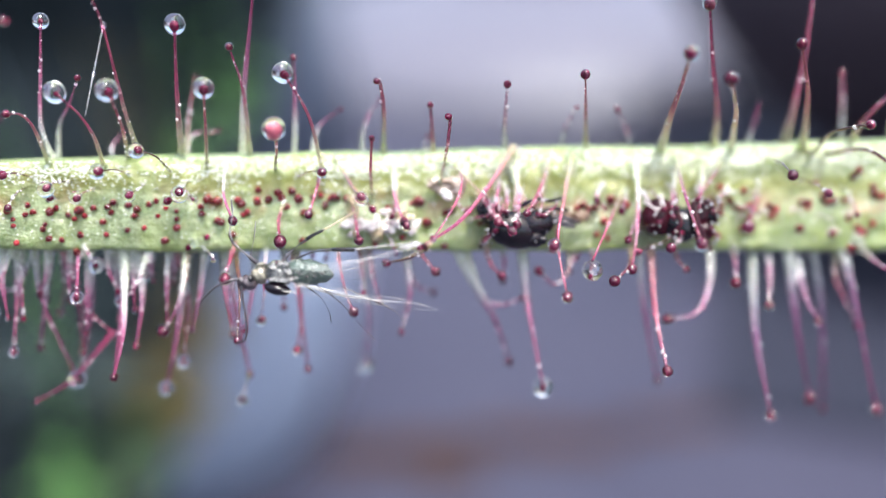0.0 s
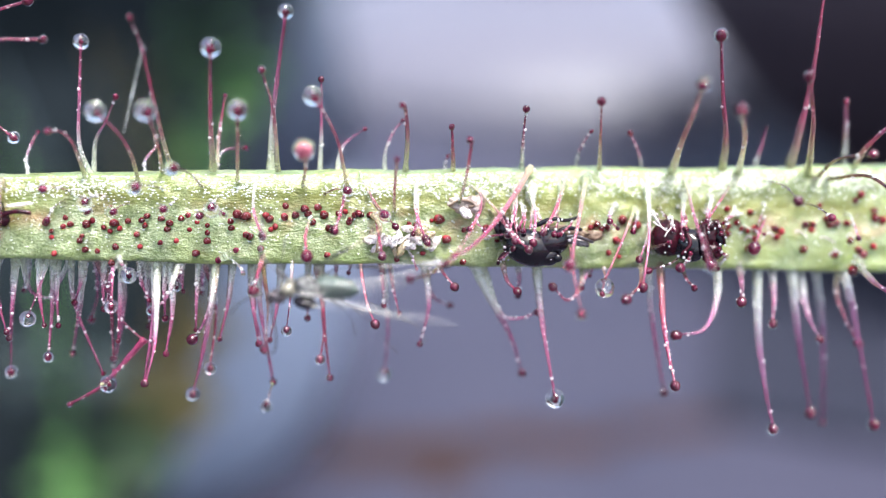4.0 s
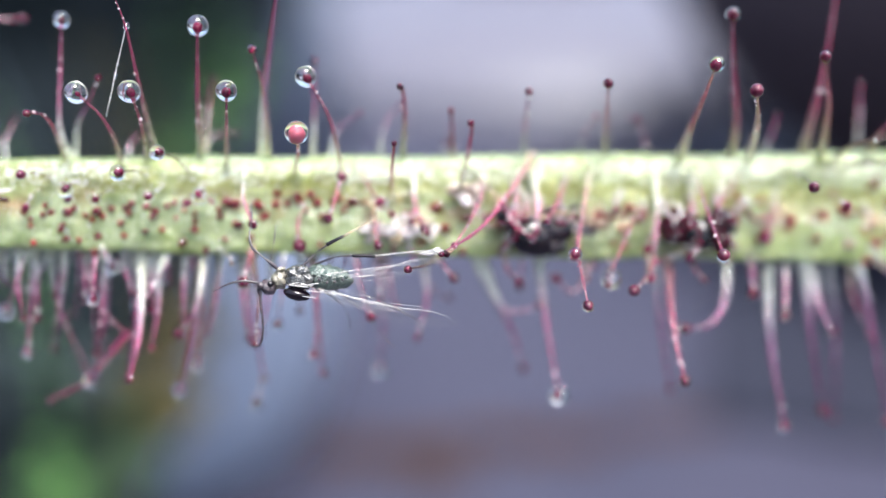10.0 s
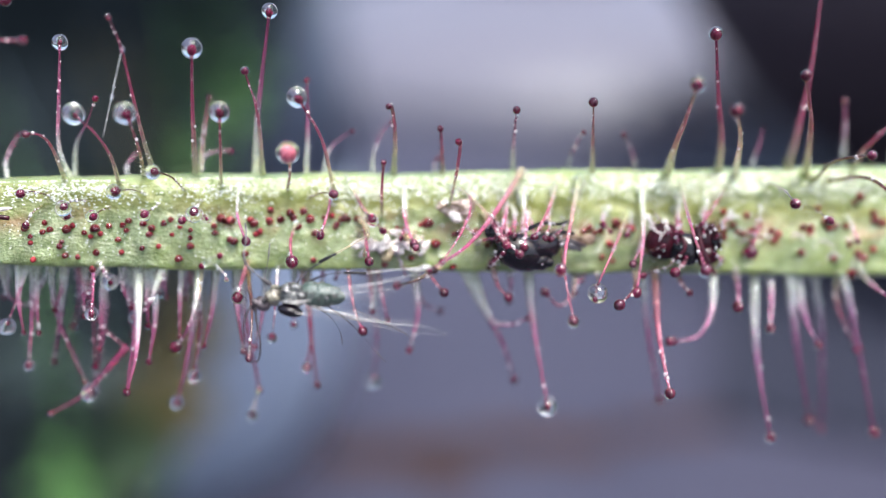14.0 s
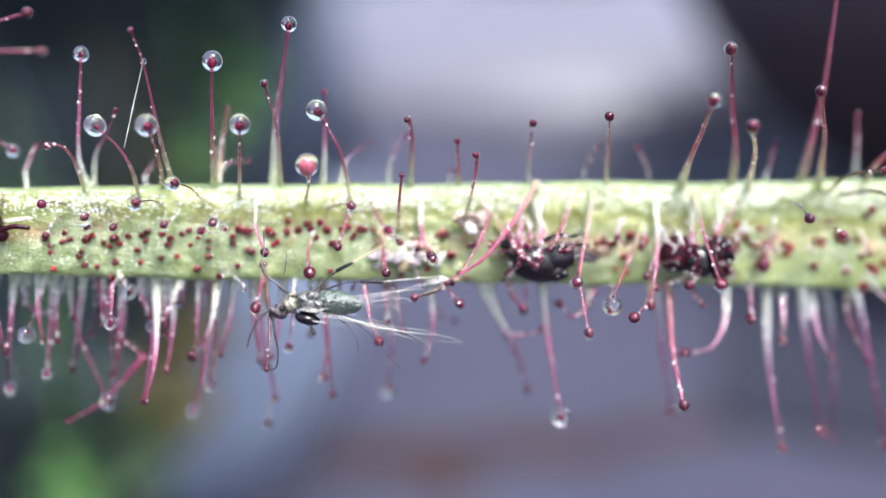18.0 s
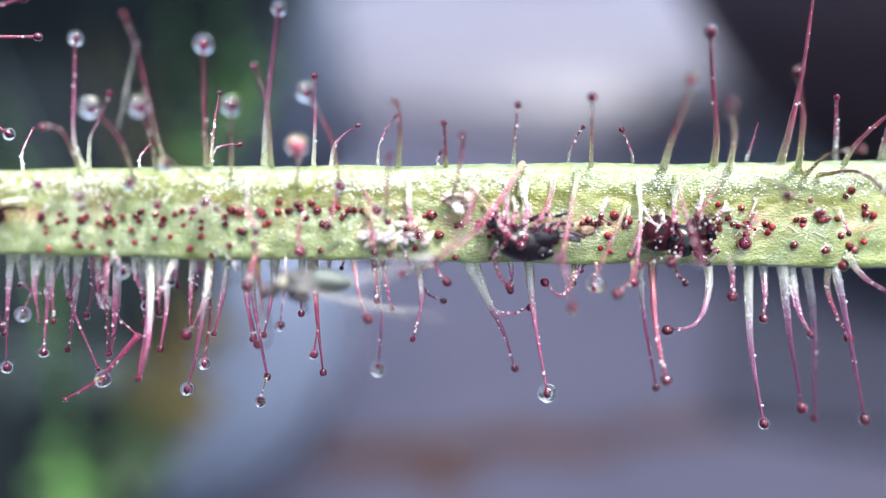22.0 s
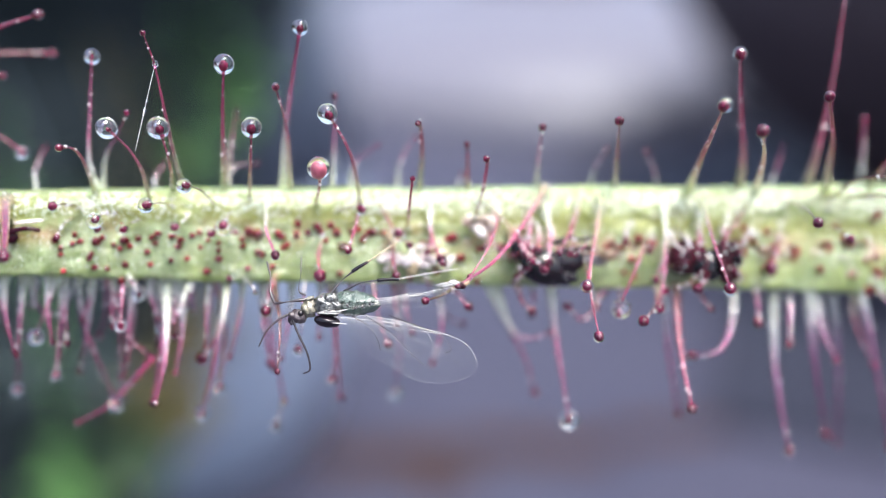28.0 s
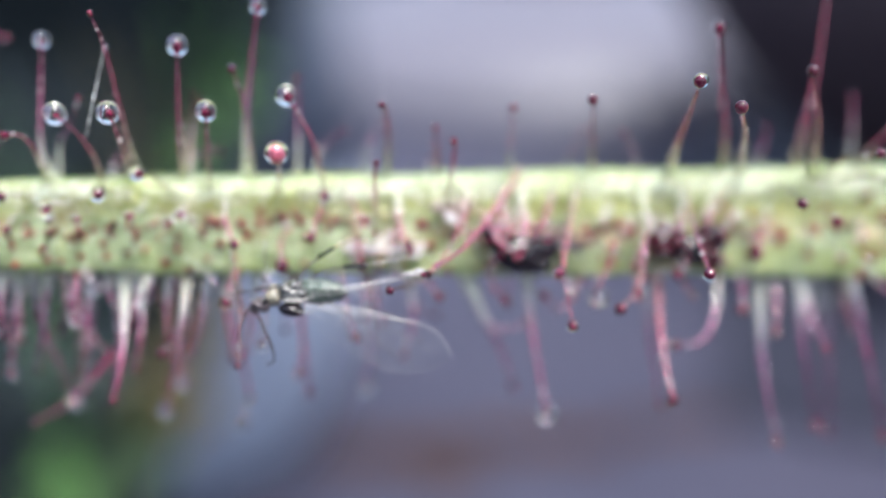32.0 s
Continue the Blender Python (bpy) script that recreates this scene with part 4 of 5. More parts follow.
def build_glint_beads():
    """Fine pale beads added as glints on the rolled margin and, sparser, on the face."""
    rng = random.Random(11)
    verts, faces = [], []
    rings = ((0.0, 1.0), (0.62, 0.78), (0.95, 0.3), (1.0, -0.2))
    for k in range(7600):
        x = rng.uniform(-8.5, 8.5)
        if noise.noise(Vector((x * 0.9, 3, 0))) + rng.uniform(-0.5, 0.5) < -0.1:
            continue
        h = rng.gauss(0.66, 0.15) if k % 4 else rng.uniform(-0.8, 0.6)
        h = max(-0.9, min(0.86, h))
        z = leaf_middle(x) + leaf_half(x) * h
        r = rng.uniform(0.006, 0.020) * (1.0 if k % 4 else 0.8)
        long = rng.uniform(1.0, 2.2)
        place = Vector((x, leaf_face(x, z), z))
        place.y -= swell(place) + 0.001
        out = Vector((0, -1, max(0.0, h - 0.3) * 1.6)).normalized()
        up = Vector((1, 0, 0)).cross(out)
        first = len(verts)
        verts.append(place + out * r * 0.6)
        for w, d in rings[1:]:
            for j in range(7):
                a = 2 * math.pi * j / 7
                verts.append(place + out * r * 0.6 * d + Vector((1, 0, 0)) * (w * r * long * math.cos(a)) + up * (w * r * math.sin(a)))
        for j in range(7):
            n = (j + 1) % 7
            faces.append((first, first + 1 + n, first + 1 + j))
            for q in (0, 7):
                faces.append((first + 1 + q + j, first + 1 + q + n, first + 8 + q + n, first + 8 + q + j))
    data = bpy.data.meshes.new("glint_beads")
    data.from_pydata([(v - ORIGIN[leaf.name]) * MM for v in verts], [], faces)
    for f in data.polygons:
        f.use_smooth = True
    data.materials.append(LEAF_BEAD)
    ob = new("glint_beads", data)
    ob.parent = leaf
    tagged(ob, "fine pale beads added on the leaf for its wet glints", kind="stuff")


build_glint_beads()

# ---- trapped insects
SHELL = material("black_shell", (0.002, 0.002, 0.004), 0.12, spec=0.3, coat=0.4, coat_rough=0.05, grain=((0.008, 0.003, 0.006), 0.15), bump=(0.008, 0.14))
RUST = material("dark_red_shell", (0.042, 0.003, 0.009), 0.16, spec=0.2, coat=0.15, coat_rough=0.04, grain=((0.010, 0.003, 0.006), 0.2), bump=(0.02, 0.10))
HUSK = material("cast_skin", (0.92, 0.89, 0.87), 0.10, coat=1.0, coat_ior=1.8, coat_rough=0.04, transmission=0.4, ior=1.36, grain=((0.78, 0.64, 0.62), 0.10), bump=(0.06, 0.09))
BROWN = material("brown_scrap", (0.10, 0.055, 0.035), 0.4, grain=((0.20, 0.14, 0.10), 0.1), bump=(0.03, 0.06))
AMBER = material("amber_shell", (0.16, 0.045, 0.018), 0.2, coat=0.8, coat_ior=1.5, grain=((0.08, 0.014, 0.012), 0.08), bump=(0.02, 0.08))
DUSK = material("dusky_wing", (0.05, 0.045, 0.055), 0.25, coat=0.6, grain=((0.14, 0.12, 0.13), 0.08), bump=(0.03, 0.08))
TAN = material("tan_membrane", (0.42, 0.33, 0.25), 0.15, coat=1.0, coat_ior=1.6, transmission=0.4, ior=1.36, grain=((0.62, 0.50, 0.46), 0.10), bump=(0.05, 0.10))
LEG = material("dark_leg", (0.016, 0.012, 0.016), 0.3, coat=0.5, grain=((0.045, 0.035, 0.04), 0.05))


def lump(name, centre, size, mat, parent, turn=(0, 0, 0), rough=0.14, label="", scale=3.0):
    bm = bmesh.new()
    blob(bm, centre, size, pose(0, 0, 0, *turn), rough, 24, 16, scale)
    return part(name, bm, mat, parent, label)


def limb(name, points, r0, r1, mat, parent, label="", rough=0.1):
    bm = bmesh.new()
    tube(bm, points, lambda f: r0 + (r1 - r0) * f, 7, 12, None, rough)
    return part(name, bm, mat, parent, label)


fly = thing("dead_fly", (1.3, 17.6, 0.4), "black glossy dead fly wrapped by red tentacles", "insect")
lump("abdomen", (1.20, 17.46, 0.33), (0.50, 0.30, 0.33), SHELL, fly, (0, 14, 0), 0.04)
lump("thorax", (1.56, 17.46, 0.42), (0.34, 0.28, 0.26), SHELL, fly, (0, -16, 0), 0.05)
lump("head", (1.52, 17.40, 0.18), (0.21, 0.17, 0.17), SHELL, fly, rough=0.06)
lump("eye", (1.49, 17.30, 0.42), (0.10, 0.08, 0.09), SHELL, fly, rough=0.05)
lump("eye", (1.68, 17.30, 0.15), (0.08, 0.07, 0.08), SHELL, fly, rough=0.05)
lump("breast_plate", (1.22, 17.34, 0.36), (0.13, 0.07, 0.11), AMBER, fly, (0, 20, 0), 0.3)
lump("shoulder", (0.78, 17.58, 0.66), (0.20, 0.17, 0.18), SHELL, fly, (0, 30, 0), 0.12)
lump("wing_stump", (1.92, 17.62, 0.62), (0.36, 0.06, 0.10), BROWN, fly, (0, 10, 0), 0.3)
lump("wing_stump", (2.02, 17.60, 0.46), (0.26, 0.05, 0.07), DUSK, fly, (0, 16, 0), 0.3)
lump("wing_stump", (2.38, 17.72, 0.56), (0.16, 0.06, 0.09), BROWN, fly, (0, -10, 0), 0.35)
for points, r0, r1, m in (
        ([(1.30, 17.42, 0.72), (1.58, 17.40, 0.84), (1.86, 17.48, 0.82), (2.10, 17.58, 0.90)], 0.045, 0.03, SHELL),
        ([(1.62, 17.36, 0.56), (1.84, 17.36, 0.68), (2.12, 17.5, 0.66)], 0.05, 0.035, SHELL),
        ([(1.74, 17.40, 0.50), (2.0, 17.42, 0.54), (2.34, 17.6, 0.44)], 0.04, 0.03, LEG),
        ([(0.72, 17.5, 0.50), (0.60, 17.45, 0.70), (0.74, 17.5, 0.88)], 0.07, 0.04, SHELL),
        ([(0.85, 17.4, 0.30), (0.68, 17.4, 0.14), (0.64, 17.5, 0.02)], 0.05, 0.03, RUST)):
    limb("leg", points, r0, r1, m, fly)



def sparkle(prey, count, low, high, seed):
    """Tiny whitened drops added on the prey to stand in for its glints."""
    rng = random.Random(seed)
    for k in range(count):
        x, z = rng.uniform(low[0], high[0]), rng.uniform(low[1], high[1])
        r = rng.choice((0.012, 0.014, 0.018, 0.022, 0.030))
        placed("glint_droplet", BEAD_BALL, prey, (x, rng.uniform(low[2], high[2]), z), (r * rng.uniform(1, 1.6), r, r), (1, 0, rng.uniform(-1, 1)))


def clasp(points, tone, r0):
    """A short tentacle bent over the prey, its dark gland pressed to it."""
    tentacle(points, r0, 0.6 * r0, 1.15 * r0, tone)


sparkle(fly, 34, (0.62, 0.05, 17.22), (1.95, 0.85, 17.36), 5)
for x, z, dx, dz, tone in ((0.72, 1.0, 0.22, -0.5, "pink"), (0.88, 1.05, 0.10, -0.62, "red"), (1.12, 1.02, -0.06, -0.40, "red"), (1.72, 1.02, -0.12, -0.45, "red"),
                           (0.62, -0.02, 0.26, 0.32, "red"), (0.45, 0.5, 0.34, 0.06, "red"), (2.0, 0.9, -0.30, -0.34, "red")):
    clasp([(x, leaf_face(x, z) - 0.02, z), (x + 0.3 * dx, 17.34, z + 0.45 * dz), (x + dx, 17.20, z + dz)], tone, 0.045)

gnat = thing("dead_gnat", (4.12, 17.75, 0.5), "dark red and black insect remains pressed to the leaf", "insect")
lump("abdomen", (3.74, 17.80, 0.55), (0.33, 0.26, 0.34), RUST, gnat, (0, 20, 0), 0.08)
lump("thorax", (4.12, 17.72, 0.42), (0.32, 0.25, 0.30), SHELL, gnat, rough=0.10)
lump("head", (4.48, 17.80, 0.60), (0.27, 0.24, 0.30), RUST, gnat, (0, -15, 0), 0.22, scale=4.0)
lump("jaw", (4.50, 17.72, 0.32), (0.20, 0.18, 0.18), RUST, gnat, (0, 10, 0), 0.25, scale=4.0)
lump("eye", (4.62, 17.60, 0.56), (0.10, 0.08, 0.11), SHELL, gnat, rough=0.05)
lump("eye", (4.44, 17.58, 0.76), (0.09, 0.08, 0.08), RUST, gnat, rough=0.05)
lump("breast_plate", (4.18, 17.55, 0.34), (0.13, 0.07, 0.13), SHELL, gnat, (0, 12, 0), 0.08)
for points, r0, r1, m in (
        ([(4.28, 17.5, 0.78), (4.30, 17.42, 0.50), (4.40, 17.4, 0.20), (4.50, 17.5, 0.02)], 0.06, 0.08, RUST),
        ([(3.95, 17.55, 0.72), (4.05, 17.45, 0.45), (3.9, 17.45, 0.24)], 0.04, 0.03, RUST),
        ([(4.55, 17.6, 0.86), (4.62, 17.5, 0.66), (4.70, 17.6, 0.44)], 0.05, 0.03, RUST),
        ([(4.32, 17.55, 0.20), (4.46, 17.5, 0.08), (4.58, 17.52, -0.02)], 0.06, 0.05, RUST)):
    limb("leg", points, r0, r1, m, gnat)
for points in (
        [(3.40, 17.62, 1.00), (3.47, 17.52, 0.86), (3.57, 17.48, 0.70), (3.66, 17.50, 0.66)],
        [(3.76, 17.62, 0.92), (3.74, 17.52, 0.76), (3.64, 17.46, 0.64), (3.60, 17.46, 0.56)],
        [(3.42, 17.60, 0.82), (3.52, 17.50, 0.74), (3.62, 17.47, 0.70)]):
    limb("wing_scrap", points, 0.017, 0.010, HUSK, gnat, rough=0.4)

sparkle(gnat, 30, (3.5, 0.10, 17.36), (4.75, 0.85, 17.50), 6)
for x, z, dx, dz, tone in ((3.62, 1.10, 0.14, -0.42, "dark"), (4.02, 1.12, -0.04, -0.42, "red"), (4.44, 1.10, -0.08, -0.40, "red"), (4.82, 0.95, -0.22, -0.32, "dark"), (3.42, 0.32, 0.26, 0.14, "dark"), (4.0, 0.0, 0.06, 0.26, "red"), (4.78, 0.14, -0.22, 0.20, "red")):
    clasp([(x, leaf_face(x, z) - 0.02, z), (x + 0.3 * dx, 17.62, z + 0.45 * dz), (x + dx, 17.46, z + dz)], tone, 0.042)

midge = thing("dead_midge", (-8.0, 16.85, 0.8), "tiny dark midge remains with a torn wing", "insect")
lump("body", (-8.05, 16.80, 0.86), (0.20, 0.16, 0.17), SHELL, midge, rough=0.15)
lump("head", (-7.86, 16.78, 0.66), (0.12, 0.1, 0.12), RUST, midge, rough=0.12)
lump("wing", (-7.55, 16.72, 0.92), (0.24, 0.02, 0.035), HUSK, midge, (0, -8, 0), 0.2)
limb("leg", [(-7.9, 16.7, 0.72), (-7.6, 16.65, 0.80), (-7.35, 16.7, 0.78)], 0.05, 0.04, RUST, midge)

skin = thing("cast_skin", (-1.05, 17.5, 0.45), "crumpled whitish translucent insect skin on the leaf", "insect remains")
rng = random.Random(21)
for k in range(26):
    x, z = rng.gauss(-1.05, 0.27), rng.gauss(0.42, 0.11)
    lump("fold", (x, rng.uniform(17.40, 17.56), z), (rng.uniform(0.07, 0.18), 0.05, rng.uniform(0.035, 0.09)), HUSK if k % 4 else STALKS["pink"], skin, (rng.uniform(-30, 30), rng.uniform(-70, 70), 0), 0.5, scale=2.2)
limb("leg", [(-1.6, 17.35, 0.86), (-1.45, 17.2, 0.66), (-1.5, 17.25, 0.2)], 0.05, 0.03, STALKS["pink"], skin)
scrap = thing("bark_scrap", (0.0, 17.6, 0.95), "small twisted brown scrap stuck on the leaf", "debris")
lump("flake", (0.02, 17.52, 1.06), (0.30, 0.05, 0.13), TAN, scrap, (0, 8, 0), 0.4, scale=2.4)
lump("flake", (0.22, 17.50, 1.10), (0.20, 0.05, 0.14), TAN, scrap, (0, -35, 0), 0.4, scale=2.4)
lump("flake", (0.06, 17.46, 0.92), (0.13, 0.05, 0.08), HUSK, scrap, (0, 40, 0), 0.4, scale=2.4)
limb("edge", [(-0.24, 17.46, 1.04), (-0.08, 17.43, 1.14), (0.12, 17.43, 1.13), (0.20, 17.45, 1.06), (0.10, 17.44, 1.03)], 0.030, 0.022, BROWN, scrap, rough=0.3)
limb("edge", [(0.30, 17.46, 1.30), (0.38, 17.42, 1.16), (0.34, 17.42, 0.98)], 0.030, 0.020, BROWN, scrap, rough=0.3)

# pale ridges on the face, and the long drop that bridges two glands
# The pale ridges stand in for bright reflections on the leaf.
for x, z, w, d in ((5.75, 0.66, 0.15, 0.11), (6.32, 0.70, 0.17, 0.12), (6.82, 0.60, 0.20, 0.10), (7.35, 0.66, 0.18, 0.13), (5.35, 0.60, 0.09, 0.08), (7.05, 0.36, 0.12, 0.09)):
    y = leaf_face(x, z) - 0.012
    limb("glint_ridge", [(x - w, y, z - d), (x - 0.25 * w, y - 0.02, z + 0.2 * d), (x + 0.2 * w, y - 0.02, z), (x + w, y, z - 0.9 * d)], 0.016, 0.009, HUSK, leaf, rough=0.4)
lump("dew_drop", (-4.12, leaf_face(-4.12, 0.1) - 0.12, 0.11), (0.19, 0.09, 0.075), DEW, leaf, (0, -32, 0), 0.05, "long clear drop between two glands")
placed("gland", GLAND_BALL, leaf, (-3.97, leaf_face(-3.97, 0.2) - 0.08, 0.20), (0.05, 0.05, 0.06), (1, 0, 1))
placed("gland", GLAND_BALL, leaf, (-4.27, leaf_face(-4.27, 0.03) - 0.08, 0.02), (0.06, 0.06, 0.06), (1, 0, 1))

# ---- a spider's thread with tiny beads
SILK = material("silk", (0.75, 0.78, 0.76), 0.2, coat=0.6)
thread = thing("spider_thread", (-5.45, 16.0, 2.7), "fine spider thread with tiny dew beads", "thread")
limb("strand", [(-5.29, 15.95, 3.47), (-5.44, 16.02, 2.86), (-5.62, 16.1, 2.08)], 0.004, 0.0035, SILK, thread)
for f, r in ((0.0, 0.05), (0.42, 0.022), (0.53, 0.03), (0.57, 0.022), (0.8, 0.016)):
    placed("bead", DEW_BALL, thread, (-5.29 - 0.33 * f, 15.95 + 0.15 * f, 3.47 - 1.39 * f), (r, r, r * 1.2))

# ---- the winged aphid
GREENISH = material("aphid_skin", (0.024, 0.036, 0.028), 0.3, coat=0.8, grain=((0.075, 0.110, 0.090), 0.07), patch=((0.034, 0.058, 0.048), 0.25), bump=(0.05, 0.07))
THORAX = material("aphid_thorax", (0.006, 0.006, 0.008), 0.18, coat=1.0, coat_ior=1.6, coat_rough=0.04, grain=((0.10, 0.10, 0.095), 0.07), bump=(0.05, 0.06))
NECK = material("aphid_neck", (0.08, 0.065, 0.045), 0.3, coat=0.8, grain=((0.28, 0.26, 0.20), 0.07), bump=(0.02, 0.05))
HEAD = material("aphid_head", (0.030, 0.022, 0.027), 0.3, coat=0.6, grain=((0.085, 0.065, 0.07), 0.07), bump=(0.02, 0.05))
FILM = material("wing_film", (0.26, 0.27, 0.28), 0.12, coat=0.3, alpha=0.022, grain=((0.40, 0.42, 0.44), 0.3))
VEIN = material("wing_vein", (0.82, 0.78, 0.74), 0.2, coat=1.0, coat_ior=1.6, alpha=0.22)
FINE_VEIN = material("fine_wing_vein", (0.6, 0.58, 0.56), 0.3, coat=0.5, alpha=0.10)
CRUMPLE = material("crumpled_wing", (0.50, 0.48, 0.47), 0.2, coat=1.0, alpha=0.42, grain=((0.75, 0.72, 0.70), 0.06), bump=(0.03, 0.06))
DEPTH = 16.0
aphid = thing("winged_aphid", (-2.55, DEPTH, -0.4), "small green winged aphid struggling on sticky tentacles", "insect")


def build_abdomen():
    bm = bmesh.new()
    for v in blob(bm, (0, 0, 0), (0.40, 0.22, 0.20), None, 0.10, 32, 20):
        v.co.z *= 1 + 0.05 * math.cos(v.co.x * 44) - 0.18 * (v.co.x / 0.42)
        v.co.y *= 1 + 0.05 * math.cos(v.co.x * 44) - 0.18 * (v.co.x / 0.42)
    bm.transform(Matrix.Translation((-2.12, DEPTH + 0.07, -0.38)) @ pose(0, 0, 0, 0, 4, 0))
    abdomen = part("abdomen", bm, GREENISH, aphid, "segmented green abdomen with dark spots")
    for k in range(5):
        lump("spot", (-2.35 + 0.12 * k, DEPTH - 0.165 - 0.01 * (k % 2), -0.42 + 0.03 * math.sin(k * 2)), (0.02, 0.02, 0.022), HEAD, abdomen, rough=0.3)
        lump("wart", (-2.30 + 0.12 * k, DEPTH - 0.17, -0.34 + 0.02 * math.cos(k)), (0.030, 0.03, 0.025), GREENISH, abdomen, rough=0.3)


build_abdomen()
thorax = lump("thorax", (-2.56, DEPTH, -0.38), (0.24, 0.21, 0.20), THORAX, aphid, (0, 10, 0), 0.12)
for x, z, r in ((-2.64, -0.30, 0.10), (-2.48, -0.27, 0.11), (-2.40, -0.38, 0.10), (-2.55, -0.42, 0.09)):
    lump("plate", (x, DEPTH - 0.13, z), (r, 0.09, r * 0.8), THORAX, thorax, (0, 20, 0), 0.1)
lump("breast_plate", (-2.58, DEPTH - 0.07, -0.63), (0.21, 0.15, 0.10), SHELL, thorax, (0, 12, 0), 0.06)
lump("neck", (-2.85, DEPTH, -0.40), (0.13, 0.14, 0.15), NECK, aphid, (0, 30, 0), 0.4, "yellowish neck shield")
head = lump("head", (-3.03, DEPTH, -0.53), (0.13, 0.13, 0.11), HEAD, aphid, (0, 25, 0), 0.16)
lump("horn", (-3.14, DEPTH - 0.07, -0.50), (0.06, 0.05, 0.05), HEAD, head, (0, 35, 0), 0.1)
lump("collar", (-2.83, DEPTH - 0.07, -0.25), (0.07, 0.06, 0.035), NECK, aphid, (0, -15, 0), 0.3)
for x, z, sx, sz, a in ((-2.62, -0.31, 0.07, 0.018, 25), (-2.50, -0.24, 0.06, 0.016, -20), (-2.54, -0.50, 0.17, 0.014, 6), (-2.60, -0.46, 0.10, 0.012, -12), (-2.42, -0.36, 0.07, 0.015, 35), (-2.34, -0.47, 0.11, 0.012, -8), (-2.38, -0.67, 0.12, 0.011, 8)):
    lump("wing_fold", (x, DEPTH - 0.20, z), (sx, 0.03, sz), CRUMPLE, thorax, (0, a, 0), 0.35)
lump("eye", (-2.99, DEPTH - 0.11, -0.48), (0.045, 0.04, 0.05), SHELL, head, rough=0.05)
lump("eye", (-3.10, DEPTH + 0.10, -0.46), (0.05, 0.04, 0.05), RUST, head, rough=0.05)
lump("wing_root", (-2.46, DEPTH - 0.17, -0.48), (0.14, 0.04, 0.022), CRUMPLE, thorax, (0, 8, 0), 0.3)


def feeler(points, r0):
    bm = bmesh.new()
    tube(bm, points, lambda f: r0 * (1 - 0.45 * f) * (1 + 0.12 * math.cos(f * 60)), 7, 36)
    return bm


antenna = hinged("antenna", feeler([(-3.15, DEPTH - 0.05, -0.47), (-3.38, DEPTH - 0.1, -0.40), (-3.62, DEPTH - 0.12, -0.40), (-3.88, DEPTH - 0.12, -0.48)], 0.021), LEG, aphid, (-3.15, DEPTH - 0.05, -0.47), "dark thread-like antenna")
drooping = hinged("antenna", feeler([(-3.15, DEPTH - 0.02, -0.52), (-3.12, DEPTH - 0.05, -0.80), (-3.06, DEPTH - 0.05, -1.16), (-3.09, DEPTH - 0.02, -1.42), (-3.22, DEPTH, -1.46)], 0.022), LEG, aphid, (-3.15, DEPTH - 0.02, -0.52), "dark thread-like antenna")
limb("beak", [(-3.13, DEPTH - 0.04, -0.50), (-3.18, DEPTH, -0.58), (-3.14, DEPTH, -0.66)], 0.05, 0.03, LEG, aphid)


def leg(points, r, pivot):
    bm = bmesh.new()
    tube(bm, points, lambda f: r * (0.75 + 0.35 * math.sin(f * 9)) * (1 - 0.35 * f), 7, 24)
    return hinged("leg", bm, LEG, aphid, pivot, "thin dark jointed leg")


COXA, KNEE = Vector((-2.86, DEPTH - 0.05, -0.26)), Vector((-3.28, DEPTH - 0.05, 0.09))
fore_leg = leg([COXA, (-3.10, DEPTH - 0.1, -0.06), KNEE], 0.030, COXA)
fore_shin = leg([KNEE, (-3.33, DEPTH, 0.28), (-3.31, DEPTH + 0.1, 0.52), (-3.36, DEPTH + 0.25, 0.78)], 0.022, KNEE)
leg([(-2.92, DEPTH + 0.1, -0.2), (-3.03, DEPTH + 0.15, -0.12), (-2.99, DEPTH + 0.2, 0.16), (-2.98, DEPTH + 0.3, 0.44)], 0.016, (-2.92, DEPTH + 0.1, -0.2))
leg([(-2.5, DEPTH - 0.05, -0.2), (-2.32, DEPTH, 0.0), (-2.1, DEPTH, 0.16)], 0.022, (-2.5, DEPTH - 0.05, -0.2))
limb("tibia", [(-2.14, DEPTH, 0.14), (-2.0, DEPTH, 0.22), (-1.88, DEPTH + 0.02, 0.28)], 0.034, 0.024, SHELL, aphid)
limb("tarsus", [(-1.9, DEPTH + 0.02, 0.27), (-1.65, DEPTH + 0.1, 0.42), (-1.36, DEPTH + 0.2, 0.60)], 0.016, 0.014, STALKS["pink"], aphid)
leg([(-2.3, DEPTH, -0.16), (-2.0, DEPTH - 0.05, -0.05), (-1.72, DEPTH - 0.05, -0.02)], 0.018, (-2.3, DEPTH, -0.16))
limb("tibia", [(-1.74, DEPTH - 0.05, -0.025), (-1.55, DEPTH - 0.05, -0.02), (-1.38, DEPTH - 0.05, -0.03)], 0.028, 0.03, SHELL, aphid)
limb("tarsus", [(-1.4, DEPTH - 0.05, -0.02), (-0.9, DEPTH - 0.1, 0.04), (-0.42, DEPTH - 0.2, 0.09)], 0.014, 0.012, VEIN, aphid)
leg([(-2.3, DEPTH + 0.15, -0.52), (-1.97, DEPTH + 0.2, -0.74), (-1.81, DEPTH + 0.2, -0.98), (-1.77, DEPTH + 0.2, -1.18)], 0.010, (-2.3, DEPTH + 0.15, -0.52))
leg([(-2.1, DEPTH + 0.15, -0.5), (-1.62, DEPTH + 0.2, -0.86), (-1.27, DEPTH + 0.25, -1.26), (-1.07, DEPTH + 0.25, -1.46)], 0.010, (-2.1, DEPTH + 0.15, -0.5))
